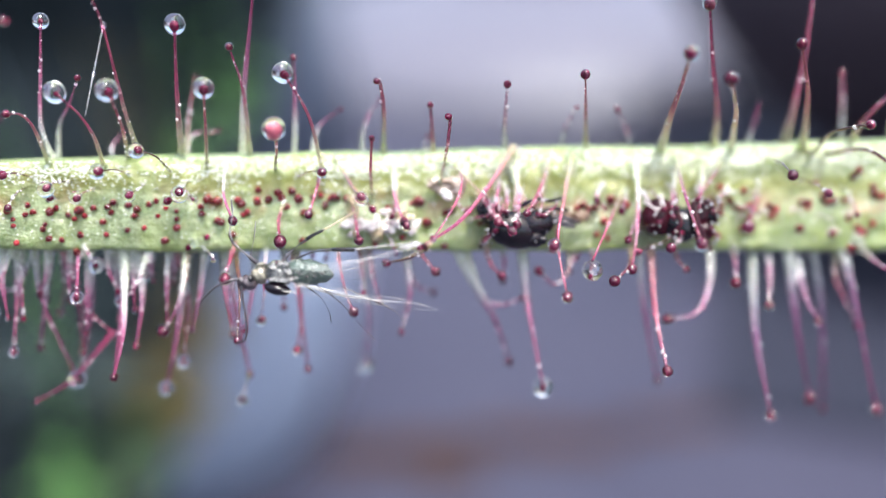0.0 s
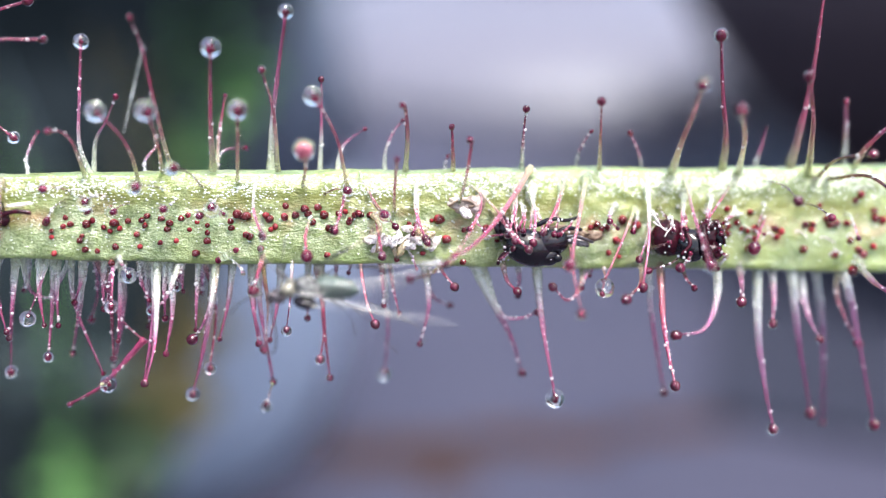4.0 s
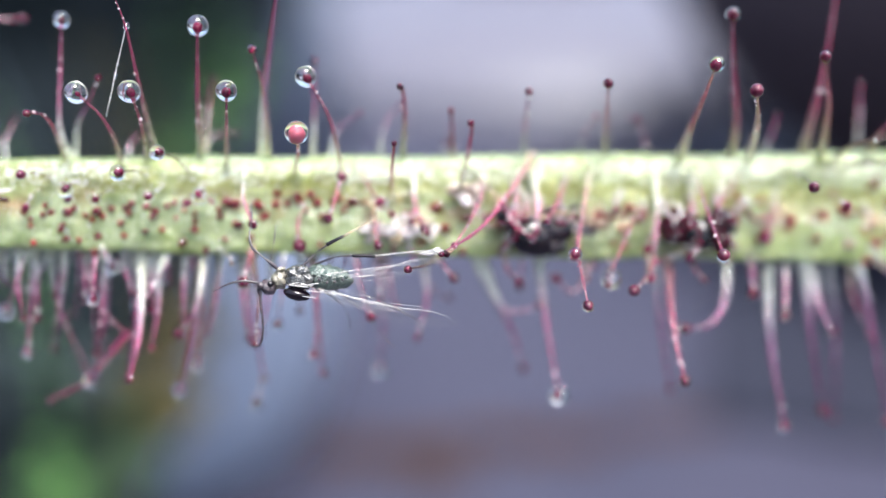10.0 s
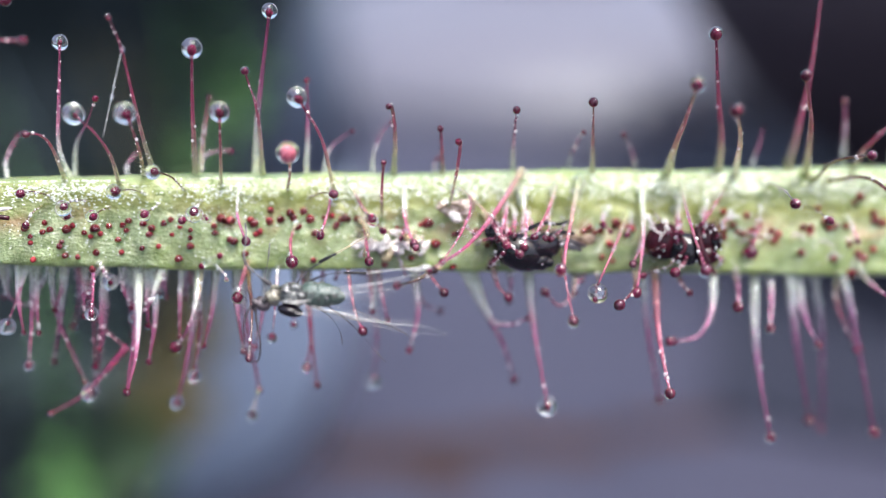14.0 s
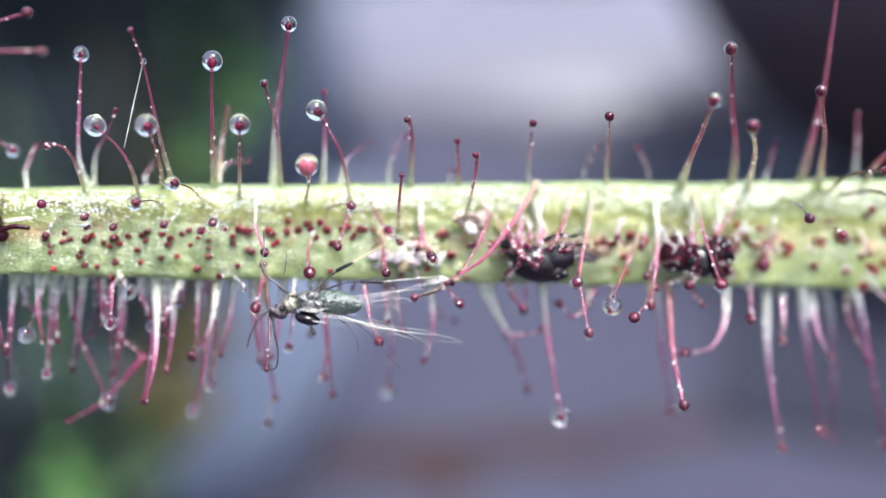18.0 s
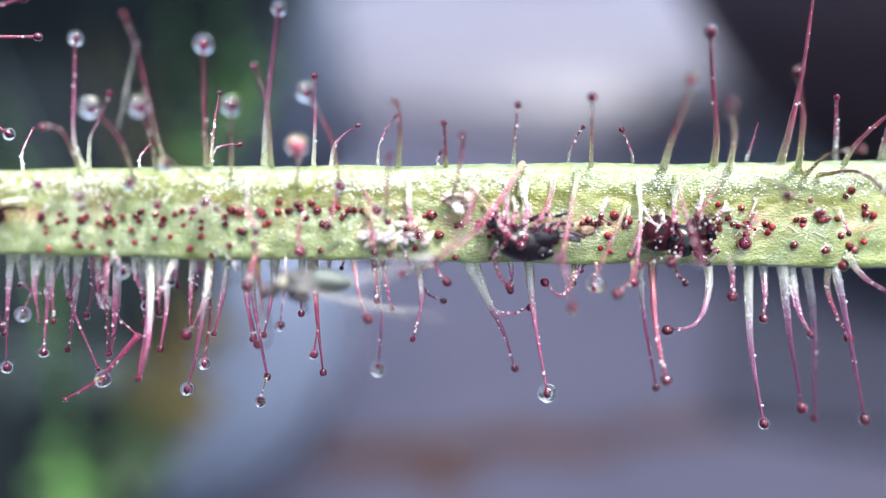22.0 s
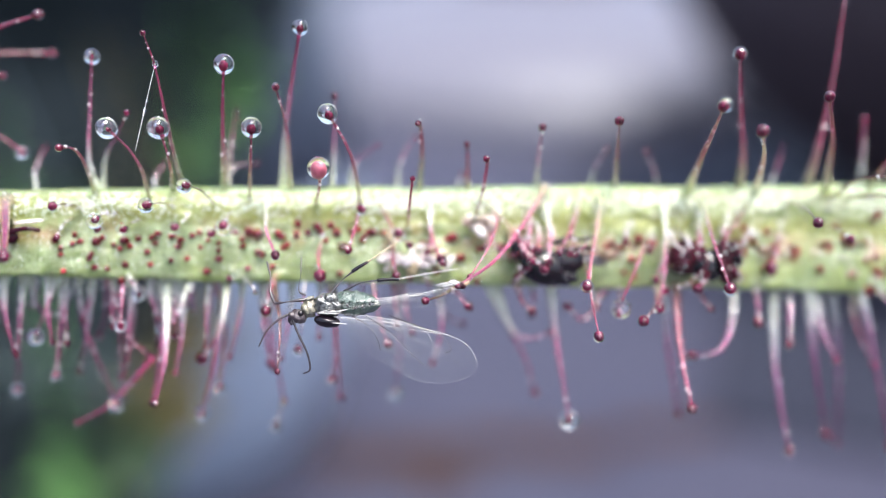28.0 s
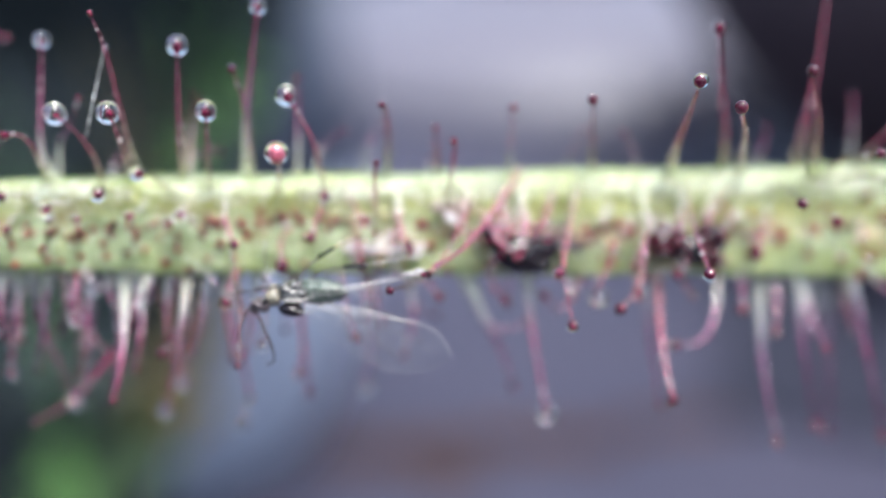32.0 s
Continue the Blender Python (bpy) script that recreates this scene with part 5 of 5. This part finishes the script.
leg([(-1.6, DEPTH + 0.1, -0.6), (-0.86, DEPTH + 0.2, -0.94), (-0.70, DEPTH + 0.2, -1.06), (-0.62, DEPTH + 0.2, -1.22), (-0.72, DEPTH + 0.2, -1.28)], 0.010, (-1.6, DEPTH + 0.1, -0.6))
kicking = leg([(-2.58, DEPTH - 0.02, -0.58), (-2.55, DEPTH - 0.05, -0.74), (-2.49, DEPTH - 0.05, -0.90)], 0.05, (-2.58, DEPTH - 0.02, -0.58))


def build_wing(root, length, width, label):
    """A clear wing along +x with its leading edge on the axis and the chord hanging down."""
    bm = bmesh.new()
    steps, across = 26, 8
    root = Vector(root)

    def end(f):
        return (1 - (max(0, f - 0.62) / 0.38) ** 2) ** 0.5

    def front(f):
        return 0.05 * math.sin(math.pi * f) - 0.45 * width * (1 - end(f))

    def back(f):
        return front(f) - (width * (0.08 + 0.92 * math.sin(math.pi * min(0.5, f * 0.72))) - 0.0) * end(f)

    def spot(f, j):
        return root + Vector((length * f, 0.03 * math.sin(5 * j + 9 * f), front(f) + (back(f) - front(f)) * j))

    rows = [[bm.verts.new(spot(k / steps, j / across)) for j in range(across + 1)] for k in range(steps + 1)]
    for a, b in zip(rows, rows[1:]):
        for j in range(across):
            bm.faces.new((a[j], b[j], b[j + 1], a[j + 1]))
    bmesh.ops.remove_doubles(bm, verts=bm.verts[:], dist=1e-5)
    bmesh.ops.solidify(bm, geom=bm.faces[:], thickness=0.006)
    wing = hinged("wing", bm, FILM, aphid, root, label)
    bm = bmesh.new()
    tube(bm, [spot(f, 0.0) for f in (0, 0.3, 0.6, 0.8, 0.92, 1.0)], lambda f: 0.010 * (1 - 0.7 * f), 6, 24)
    part("vein", bm, VEIN, wing, "pale thick front vein")
    bm = bmesh.new()
    tube(bm, [spot(f, 1.0) for f in (0.05, 0.25, 0.45, 0.62, 0.76, 0.88, 0.96, 1.0)], 0.0045, 5, 30)
    part("vein", bm, FINE_VEIN, wing, "fine vein along the wing's rim")
    for f0, f1, j0, j1 in ((0.15, 0.55, 0.1, 0.95), (0.25, 0.78, 0.1, 0.9), (0.35, 0.92, 0.06, 0.6), (0.04, 0.7, 0.25, 0.3), (0.08, 0.6, 0.5, 0.55)):
        bm = bmesh.new()
        tube(bm, [spot(f, j) for f, j in ((f0, j0), ((f0 + f1) / 2, (j0 + j1) / 2.4), (f1, j1))], 0.0035, 5, 12)
        part("vein", bm, FINE_VEIN, wing)
    return wing


def strands(wing, length, seed, near, far, count):
    """Creases of a folded wing, which catch the light as fine bright lines."""
    rng = random.Random(seed)
    root = ORIGIN[wing.name]
    for k in range(count):
        a, b, c = (rng.uniform(-1, 1) for _ in range(3))
        f0, f1 = rng.uniform(0.0, 0.12), rng.uniform(0.7, 1.0)
        spots = [root + Vector((length * f, near * a * (1 - f) + far * b * f + 0.02 * math.sin(9 * f + k), -0.25 * (near * c * (1 - f) + far * a * f))) for f in (f0, f0 * 0.6 + f1 * 0.4, f0 * 0.3 + f1 * 0.7, f1)]
        bm = bmesh.new()
        tube(bm, spots, lambda f: rng.uniform(0.002, 0.0055), 5, 40)
        part("crease", bm, FINE_VEIN if k % 3 else VEIN, wing)


UPPER_ROOT, LOWER_ROOT = (-2.46, DEPTH - 0.14, -0.40), (-2.46, DEPTH - 0.16, -0.56)
upper_wing = build_wing(UPPER_ROOT, 2.12, 0.62, "clear folded wing stuck to a red tentacle")
upper_wing_low = build_wing((-2.44, DEPTH - 0.08, -0.44), 1.5, 0.5, "clear folded hind wing")
lower_wing = build_wing(LOWER_ROOT, 2.40, 0.86, "clear drooping wing")
lower_wing_low = build_wing((-2.40, DEPTH - 0.06, -0.52), 1.6, 0.55, "clear drooping hind wing")
strands(upper_wing, 2.16, 3, 0.12, 0.04, 5)
strands(upper_wing_low, 1.9, 4, 0.10, 0.10, 3)
strands(lower_wing, 2.0, 5, 0.16, 0.10, 3)
strands(lower_wing_low, 1.5, 6, 0.14, 0.16, 3)
snare = thing("slime_knot", (-0.4, DEPTH - 0.26, 0.04), "sticky magenta knot of slime holding wing tips", "slime")
for x, z, sx, sz, a, m in ((-0.40, 0.05, 0.10, 0.05, 20, CRUMPLE), (-0.52, 0.02, 0.12, 0.03, -12, CRUMPLE), (-0.30, 0.02, 0.07, 0.045, 40, RUST), (-0.22, 0.06, 0.06, 0.03, -30, STALKS["pink"]), (-0.62, 0.03, 0.10, 0.02, -16, CRUMPLE)):
    lump("knot", (x, DEPTH - 0.26, z), (sx, 0.05, sz), m, snare, (0, a, 0), 0.5, scale=2.4)


# ---- surroundings, in metres
NAVY = material("dark_navy", (0.070, 0.084, 0.122), 0.35, grain=((0.088, 0.104, 0.147), 8), bump=(0.2, 3), spec=0.3)
GLAZE = material("blue_grey_glaze", (0.215, 0.258, 0.360), 0.35, grain=((0.255, 0.300, 0.405), 8), bump=(0.2, 3))
BLACK = material("black_plastic", (0.010, 0.014, 0.016), 0.6, grain=((0.020, 0.026, 0.031), 8), bump=(0.2, 2), spec=0.1)
SOIL = material("dark_soil", (0.010, 0.010, 0.009), 0.9, grain=((0.022, 0.020, 0.016), 6), bump=(2, 4), spec=0.05)
STONE = material("grey_slab", (0.029, 0.029, 0.050), 0.6, grain=((0.036, 0.036, 0.060), 30), bump=(0.5, 3), spec=0.3)
WHITE = material("white_glaze", (0.104, 0.102, 0.131), 0.4, grain=((0.115, 0.113, 0.144), 30), spec=0.3)
UMBER = material("dark_brown_plastic", (0.054, 0.040, 0.046), 0.7, grain=((0.072, 0.054, 0.062), 10), spec=0.1)
WOOD = material("red_brown_wood", (0.050, 0.022, 0.016), 0.7, grain=((0.064, 0.032, 0.026), 4), bump=(0.3, 2))
FOLIAGE = material("green_creeper", (0.11, 0.235, 0.075), 0.5, grain=((0.165, 0.330, 0.110), 3), bump=(0.2, 1))
GLAUCOUS = material("blue_green_creeper", (0.060, 0.088, 0.092), 0.5, grain=((0.090, 0.125, 0.130), 3), bump=(0.2, 1))
# Dark copy of the creeper green, with deep shade put into the colour.
SHADED = material("shade_toned_creeper", (0.030, 0.060, 0.028), 0.55, grain=((0.048, 0.090, 0.042), 3), bump=(0.2, 1))
OLIVE = material("olive_moss", (0.115, 0.090, 0.035), 0.8, grain=((0.075, 0.070, 0.025), 2), bump=(0.5, 1))
DARK_SHEET = material("dark_sheet", (0.014, 0.0155, 0.027), 0.7, grain=((0.020, 0.0215, 0.035), 20), bump=(0.5, 3), spec=0.2)


def mesh_of(name, bm, mat, parent=None, smooth=False, label="", category="", kind="", group=""):
    data = bpy.data.meshes.new(name)
    for f in bm.faces:
        f.smooth = smooth
    bm.to_mesh(data)
    bm.free()
    data.materials.append(mat)
    ob = new(name, data)
    ob.parent = parent
    return tagged(ob, label, category, group, kind)


def block(bm, lo, hi, m=Matrix()):
    made = bmesh.ops.create_cube(bm, size=1)["verts"]
    for v in made:
        v.co = m @ Vector([a + (b - a) * (c + 0.5) for a, b, c in zip(lo, hi, v.co)])
    return made


def turned(bm, outline, centre, sides=96):
    """A solid of revolution from (radius, height) pairs."""
    rings = [[bm.verts.new((centre[0] + r * math.cos(2 * math.pi * j / sides), centre[1] + r * math.sin(2 * math.pi * j / sides), z)) for j in range(sides)] for r, z in outline]
    for a, b in zip(rings, rings[1:]):
        for j in range(sides):
            bm.faces.new((a[j], a[(j + 1) % sides], b[(j + 1) % sides], b[j]))
    bmesh.ops.remove_doubles(bm, verts=bm.verts[:], dist=1e-6)
    bmesh.ops.recalc_face_normals(bm, faces=bm.faces[:])


def tapered_pot(name, centre, r_base, r_top, height, mat, label, category, soil):
    """A round flower pot with a thick rim, filled with soil."""
    pot = tagged(new(name), label, category)
    slope = (r_top - r_base) / height
    low = height - 0.018
    bm = bmesh.new()
    turned(bm, [(0.0, 0.0), (r_base - 0.002, 0.0), (r_base, 0.002), (r_base + slope * low, low), (r_base + slope * low - 0.002, low), (r_base - 0.002, 0.004), (0.0, 0.004)], centre)
    mesh_of("wall", bm, mat, pot, True)
    bm = bmesh.new()
    turned(bm, [(r_top - 0.003, low + 0.0004), (r_top + 0.001, low + 0.0004), (r_top + 0.002, low + 0.002), (r_top + 0.003, height - 0.001), (r_top + 0.002, height), (r_top - 0.002, height), (r_top - 0.003, low + 0.0004)], centre)
    mesh_of("rim", bm, mat, pot, True)
    bm = bmesh.new()
    reach = r_top - 0.0035
    for v in bmesh.ops.create_grid(bm, x_segments=60, y_segments=60, size=reach)["verts"]:
        p = v.co.copy()
        q = max(abs(p.x), abs(p.y)) / max(1e-6, math.hypot(p.x, p.y))
        v.co = Vector((p.x * q + centre[0], p.y * q + centre[1], height - 0.012 + 0.003 * noise.noise(p * 90) + 0.0015 * noise.noise(p * 300)))
    mesh_of("soil", bm, soil, pot, True)
    return pot


bm = bmesh.new()
block(bm, (-60, -60, -0.05), (60, 60, 0))
mesh_of("ground", bm, STONE, None, False, "violet-grey stone slab under the pots", "ground", "structure")

tapered_pot("plant_pot", (-0.108, 0.150), 0.052, 0.0975, 0.140, BLACK, "black tapered plastic nursery pot filled with soil", "pot", SOIL)
basin = tagged(new("planting_bowl"), "wide dark brown planting bowl on a round foot", "bowl")
BASIN = (0.257, 0.393)
bm = bmesh.new()
turned(bm, [(0.0, 0.0), (0.044, 0.0), (0.046, 0.003), (0.042, 0.009), (0.050, 0.0182), (0.0, 0.0182)], BASIN)
mesh_of("foot", bm, UMBER, basin, True)
bm = bmesh.new()
turned(bm, [(0.0000, 0.0181), (0.0971, 0.0184), (0.1069, 0.0254), (0.1202, 0.0339), (0.1372, 0.0494), (0.1518, 0.0663), (0.1639, 0.0849), (0.1736, 0.1070), (0.1700, 0.1070), (0.1591, 0.0849), (0.1324, 0.0497), (0.1117, 0.0303), (0.0000, 0.0279)], BASIN)
mesh_of("wall", bm, UMBER, basin, True)
bm = bmesh.new()
turned(bm, [(0.1688, 0.1074), (0.1743, 0.1074), (0.1773, 0.1104), (0.1761, 0.1147), (0.1700, 0.1147), (0.1688, 0.1074)], BASIN)
mesh_of("rim", bm, UMBER, basin, True)
bm = bmesh.new()
turned(bm, [(0.0000, 0.1044), (0.0729, 0.1050), (0.1214, 0.1031), (0.1664, 0.1019), (0.1664, 0.1007), (0.0000, 0.1007)], BASIN)
mesh_of("soil", bm, SOIL, basin, True)

jar = tagged(new("jar"), "round blue-grey glazed jar with a dark navy shoulder", "jar")
JAR = (-0.076, 0.222)
bm = bmesh.new()
turned(bm, [(0.0, 0.0), (0.044, 0.0), (0.047, 0.003), (0.0535, 0.022), (0.0570, 0.045), (0.0575, 0.066), (0.0530, 0.066), (0.0500, 0.025), (0.043, 0.006), (0.0, 0.006)], JAR)
mesh_of("wall", bm, GLAZE, jar, True)
# The jar is darker navy from here up.
bm = bmesh.new()
turned(bm, [(0.0530, 0.0662), (0.0578, 0.0662), (0.0552, 0.092), (0.0500, 0.110), (0.0440, 0.122), (0.0405, 0.122), (0.0465, 0.108), (0.0530, 0.0662)], JAR)
mesh_of("shoulder", bm, NAVY, jar, True, "dark navy shoulder")
bm = bmesh.new()
turned(bm, [(0.0400, 0.1222), (0.0445, 0.1222), (0.0465, 0.125), (0.0460, 0.1285), (0.0435, 0.130), (0.0405, 0.1285), (0.0400, 0.1222)], JAR)
mesh_of("lip", bm, NAVY, jar, True)

bowl = tagged(new("bowl"), "upturned white glazed bowl on the slab", "bowl")
BOWL = (0.068, 0.745)
bm = bmesh.new()
turned(bm, [(0.205, 0.004), *[(0.215 * math.cos(a) ** 1.25, 0.004 + 0.072 * math.sin(a)) for a in [math.pi / 2 * k / 20 for k in range(20)]], (0.0, 0.076)], BOWL)
mesh_of("wall", bm, WHITE, bowl, True)
bm = bmesh.new()
turned(bm, [(0.205, 0.0), (0.218, 0.0), (0.219, 0.002), (0.2165, 0.0038), (0.205, 0.0038), (0.205, 0.0)], BOWL)
mesh_of("lip", bm, WHITE, bowl, True)
bm = bmesh.new()
turned(bm, [(0.052, 0.070), (0.060, 0.069), (0.059, 0.080), (0.053, 0.080), (0.052, 0.070)], BOWL)
mesh_of("foot_ring", bm, WHITE, bowl, True)


def leaf_blade(bm, root, way, length, width, droop):
    """An oval leaf from its root along way, on a short stalk."""
    way = Vector(way).normalized()
    side = way.cross(Vector((0, 0, 1))).normalized()
    up = side.cross(way)
    rows = []
    for i in range(8):
        f = i / 7
        w = width * math.sin(math.pi * (0.04 + 0.93 * f)) ** 0.8
        rows.append([bm.verts.new(Vector(root) + way * length * (0.2 + 0.8 * f) + side * w * q + up * (0.25 * length * f - droop * length * f * f - 0.15 * w * (1 - q * q))) for q in (-1, -0.5, 0, 0.5, 1)])
    for p, q in zip(rows, rows[1:]):
        for j in range(4):
            bm.faces.new((p[j], q[j], q[j + 1], p[j + 1]))
    bmesh.ops.solidify(bm, geom=bm.faces[:], thickness=0.0005)
    tube(bm, [root, Vector(root) + way * length * 0.12, Vector(root) + way * length * 0.26], 0.0006, 6, 3)


def creeper(root, sprays, mat, label, seed):
    """A plant rooted in the pot whose stems hang over the rim, each ending in a spray of leaves."""
    rng = random.Random(seed)
    plant = tagged(new("creeper"), label, "plant", "creepers in the pot")
    plant.location = root
    for place, size, count in sprays:
        tip = Vector(place) - Vector(root)
        bm = bmesh.new()
        tube(bm, [(0, 0, 0), tip * 0.35 + Vector((0.006, -0.004, 0.016)), tip * 0.8 + Vector((0.004, -0.004, 0.010)), tip], lambda f: 0.0004 - 0.0002 * f, 6, 16)
        mesh_of("stem", bm, mat, plant, True)
        for k in range(count):
            a = 2.4 * k + rng.uniform(-0.4, 0.4)
            way = (math.cos(a), -0.5 + 0.5 * math.sin(a), 0.9 * math.sin(a) + rng.uniform(-0.2, 0.2))
            bm = bmesh.new()
            leaf_blade(bm, tip + 0.15 * size * Vector((rng.uniform(-1, 1), rng.uniform(-1, 1), rng.uniform(-1, 1))), way, size * rng.uniform(0.7, 1.1), size * rng.uniform(0.26, 0.36), rng.uniform(0.1, 0.4))
            mesh_of("leaf", bm, mat, plant, True)


GREENER = "bright green creeper hanging over the black pot"
creeper((-0.062, 0.112, 0.128), (((-0.0378, 0.0915, 0.0665), 0.0044, 16),), FOLIAGE, GREENER, 1)
creeper((-0.050, 0.120, 0.128), (((-0.0240, 0.1180, 0.1042), 0.0080, 8), ((-0.0288, 0.1122, 0.0970), 0.0062, 6)), FOLIAGE, GREENER, 2)
creeper((-0.075, 0.105, 0.128), (((-0.0342, 0.1126, 0.1070), 0.0090, 8), ((-0.0431, 0.1044, 0.0959), 0.0080, 8), ((-0.0318, 0.0950, 0.0702), 0.0070, 7)), SHADED, "creeper over the black pot, deep shade put into its dark green", 3)
creeper((-0.056, 0.112, 0.128), (((-0.0299, 0.1010, 0.0752), 0.0085, 9), ((-0.0276, 0.1082, 0.0774), 0.0060, 7)), OLIVE, "olive brown withered creeper over the black pot", 4)

creeper((-0.070, 0.104, 0.128), (((-0.0415, 0.0930, 0.0805), 0.0050, 9), ((-0.0335, 0.0935, 0.0790), 0.0042, 7)), GLAUCOUS, "blue-green creeper hanging over the black pot", 5)


# A thin dark violet-grey sheet, laid flat on the slab.
def slate(lo, hi, turn):
    bm = bmesh.new()
    block(bm, lo, hi, turn)
    bmesh.ops.bevel(bm, geom=bm.edges[:], offset=0.0008, segments=2)
    mesh_of("slate", bm, DARK_SHEET, None, False, "dark violet-grey sheet lying on the slab", "slate")


slate((0.0, 0.0, 0.0), (0.30, 0.16, 0.004), pose(0.0675, 0.225, 0, 0, 0, -16))


def bark_chip(x, y, turn, length, width, seed):
    """A thin curled chip of bark with a ragged outline."""
    rng = random.Random(seed)
    bm = bmesh.new()
    rows = []
    for k in range(13):
        f = k / 12
        half = width * (0.35 + 0.65 * math.sin(math.pi * (0.08 + 0.84 * f)) ** 0.6) * rng.uniform(0.8, 1.1)
        rows.append([bm.verts.new((length * (f - 0.5), half * q, 0.0015 + 0.0012 * (1 - q * q) + 0.0006 * noise.noise(Vector((f * 5, q * 3, seed))))) for q in (-1, -0.6, -0.2, 0.2, 0.6, 1)])
    for a, b in zip(rows, rows[1:]):
        for j in range(5):
            bm.faces.new((a[j], b[j], b[j + 1], a[j + 1]))
    bmesh.ops.solidify(bm, geom=bm.faces[:], thickness=0.0014)
    bm.transform(pose(x, y, 0, 0, 0, turn))
    low = min(v.co.z for v in bm.verts)
    bm.transform(Matrix.Translation((0, 0, -low)))
    mesh_of("bark_chip", bm, WOOD, None, True, "thin red-brown bark chip lying on the slab", "bark", "", "bark chips on the slab")


bark_chip(-0.0100, 0.2090, 6, 0.036, 0.0080, 31)
bark_chip(0.0240, 0.2150, -4, 0.038, 0.0065, 32)
bark_chip(0.0570, 0.2230, 8, 0.030, 0.0045, 33)
bark_chip(0.0030, 0.1980, 20, 0.016, 0.0040, 34)


# ---- what moves
ANTENNA = [(0, 30), (1.5, 24), (3, 34), (5, 20), (6.5, 40), (7.2, 64), (8, 68), (8.5, 40), (9, 12), (10, 10), (11, 32), (12, 26), (12.5, 60), (13, 78), (15, 78), (16, 78), (17, 66), (18, 58), (19.3, 20), (20.5, -2), (21.5, -4), (23, 10),
           (24.5, 30), (26, 60), (26.5, 60), (26.8, 12), (27, 0), (27.3, 50), (27.6, 26), (28, 42), (28.5, 72), (29, 76), (29.5, 16), (30, 42), (31, 50), (32, 72)]
DROOP = [(0, 0), (6, 1), (9, -4), (11, -2), (13, 0), (20, 1), (26, -2), (26.7, 6), (27.5, 14), (28, 12), (29, 14), (30, 10), (32, 12)]
FORE = [(0, 0), (13, 2), (24, 0), (26.4, 0), (27, 14), (27.5, 34), (28, 44), (29, 50), (30, 40), (32, 46)]
BODY = [(0, 0, 0, 0), (6, 0.01, -0.02, 0), (9, -0.01, -0.01, 0), (13, 0.02, -0.03, 0), (18, 0, 0.02, 0), (20.5, 0.03, 0, 0), (24, 0.01, 0, 0), (26.5, 0.0, 0.03, -2), (27.5, 0.07, 0.02, -4), (28, 0.12, 0.03, -4.5),
        (29, 0.18, 0.02, -4.5), (30, 0.08, 0.07, -4), (31, 0.10, 0.07, -4), (32, 0.18, 0.08, -4)]
KICK = [(0, -100), (14.0, -100), (15.5, 0), (18, -6), (20.5, 4), (21.5, 0), (23, -40), (25, -100), (32, -100)]
SPREAD = [(0, 82), (6, 80), (10, 72), (13, 78), (18, 80), (22, 76), (26, 74), (26.8, 50), (27.3, 20), (28, 8), (29, 4), (30, 8), (31, 16), (32, 14)]


def joint(pivot, ry, rx=0.0):
    return Matrix.Translation((Vector(pivot) - ORIGIN[aphid.name]) * MM) @ pose(0, 0, 0, 0, ry, 0) @ pose(0, 0, 0, rx)


def knees():
    return [(t, joint(COXA, -a) @ ((KNEE - COXA) * MM), a) for t, a in FORE]


def motions():
    walk(focus, [(t, standing(0, y, 0.5)) for t, y in FOCUS])
    walk(aphid, [(t, standing(-2.55 + x, DEPTH, -0.4 + z) @ pose(0, 0, 0, 0, a, 0)) for t, x, z, a in BODY])
    walk(antenna, [(t, joint(ORIGIN[antenna.name], -a)) for t, a in ANTENNA])
    walk(drooping, [(t, joint(ORIGIN[drooping.name], -a)) for t, a in DROOP])
    walk(fore_leg, [(t, joint(ORIGIN[fore_leg.name], -a)) for t, a in FORE])
    walk(fore_shin, [(t, Matrix.Translation(place) @ pose(0, 0, 0, 0, -0.1 * a, 0)) for t, place, a in knees()])
    walk(kicking, [(t, joint(ORIGIN[kicking.name], a)) for t, a in KICK])
    walk(lower_wing, [(t, joint(LOWER_ROOT, 8.5 + (90 - a) * 0.05, a)) for t, a in SPREAD])
    walk(lower_wing_low, [(t, joint(ORIGIN[lower_wing_low.name], 13, a)) for t, a in SPREAD])
    walk(upper_wing, [(t, joint(UPPER_ROOT, -11 + (82 - a) * 0.08, 76 - (82 - a) * 0.1)) for t, a in SPREAD])
    walk(upper_wing_low, [(t, joint(ORIGIN[upper_wing_low.name], -7, 70)) for t, a in SPREAD])


motions()
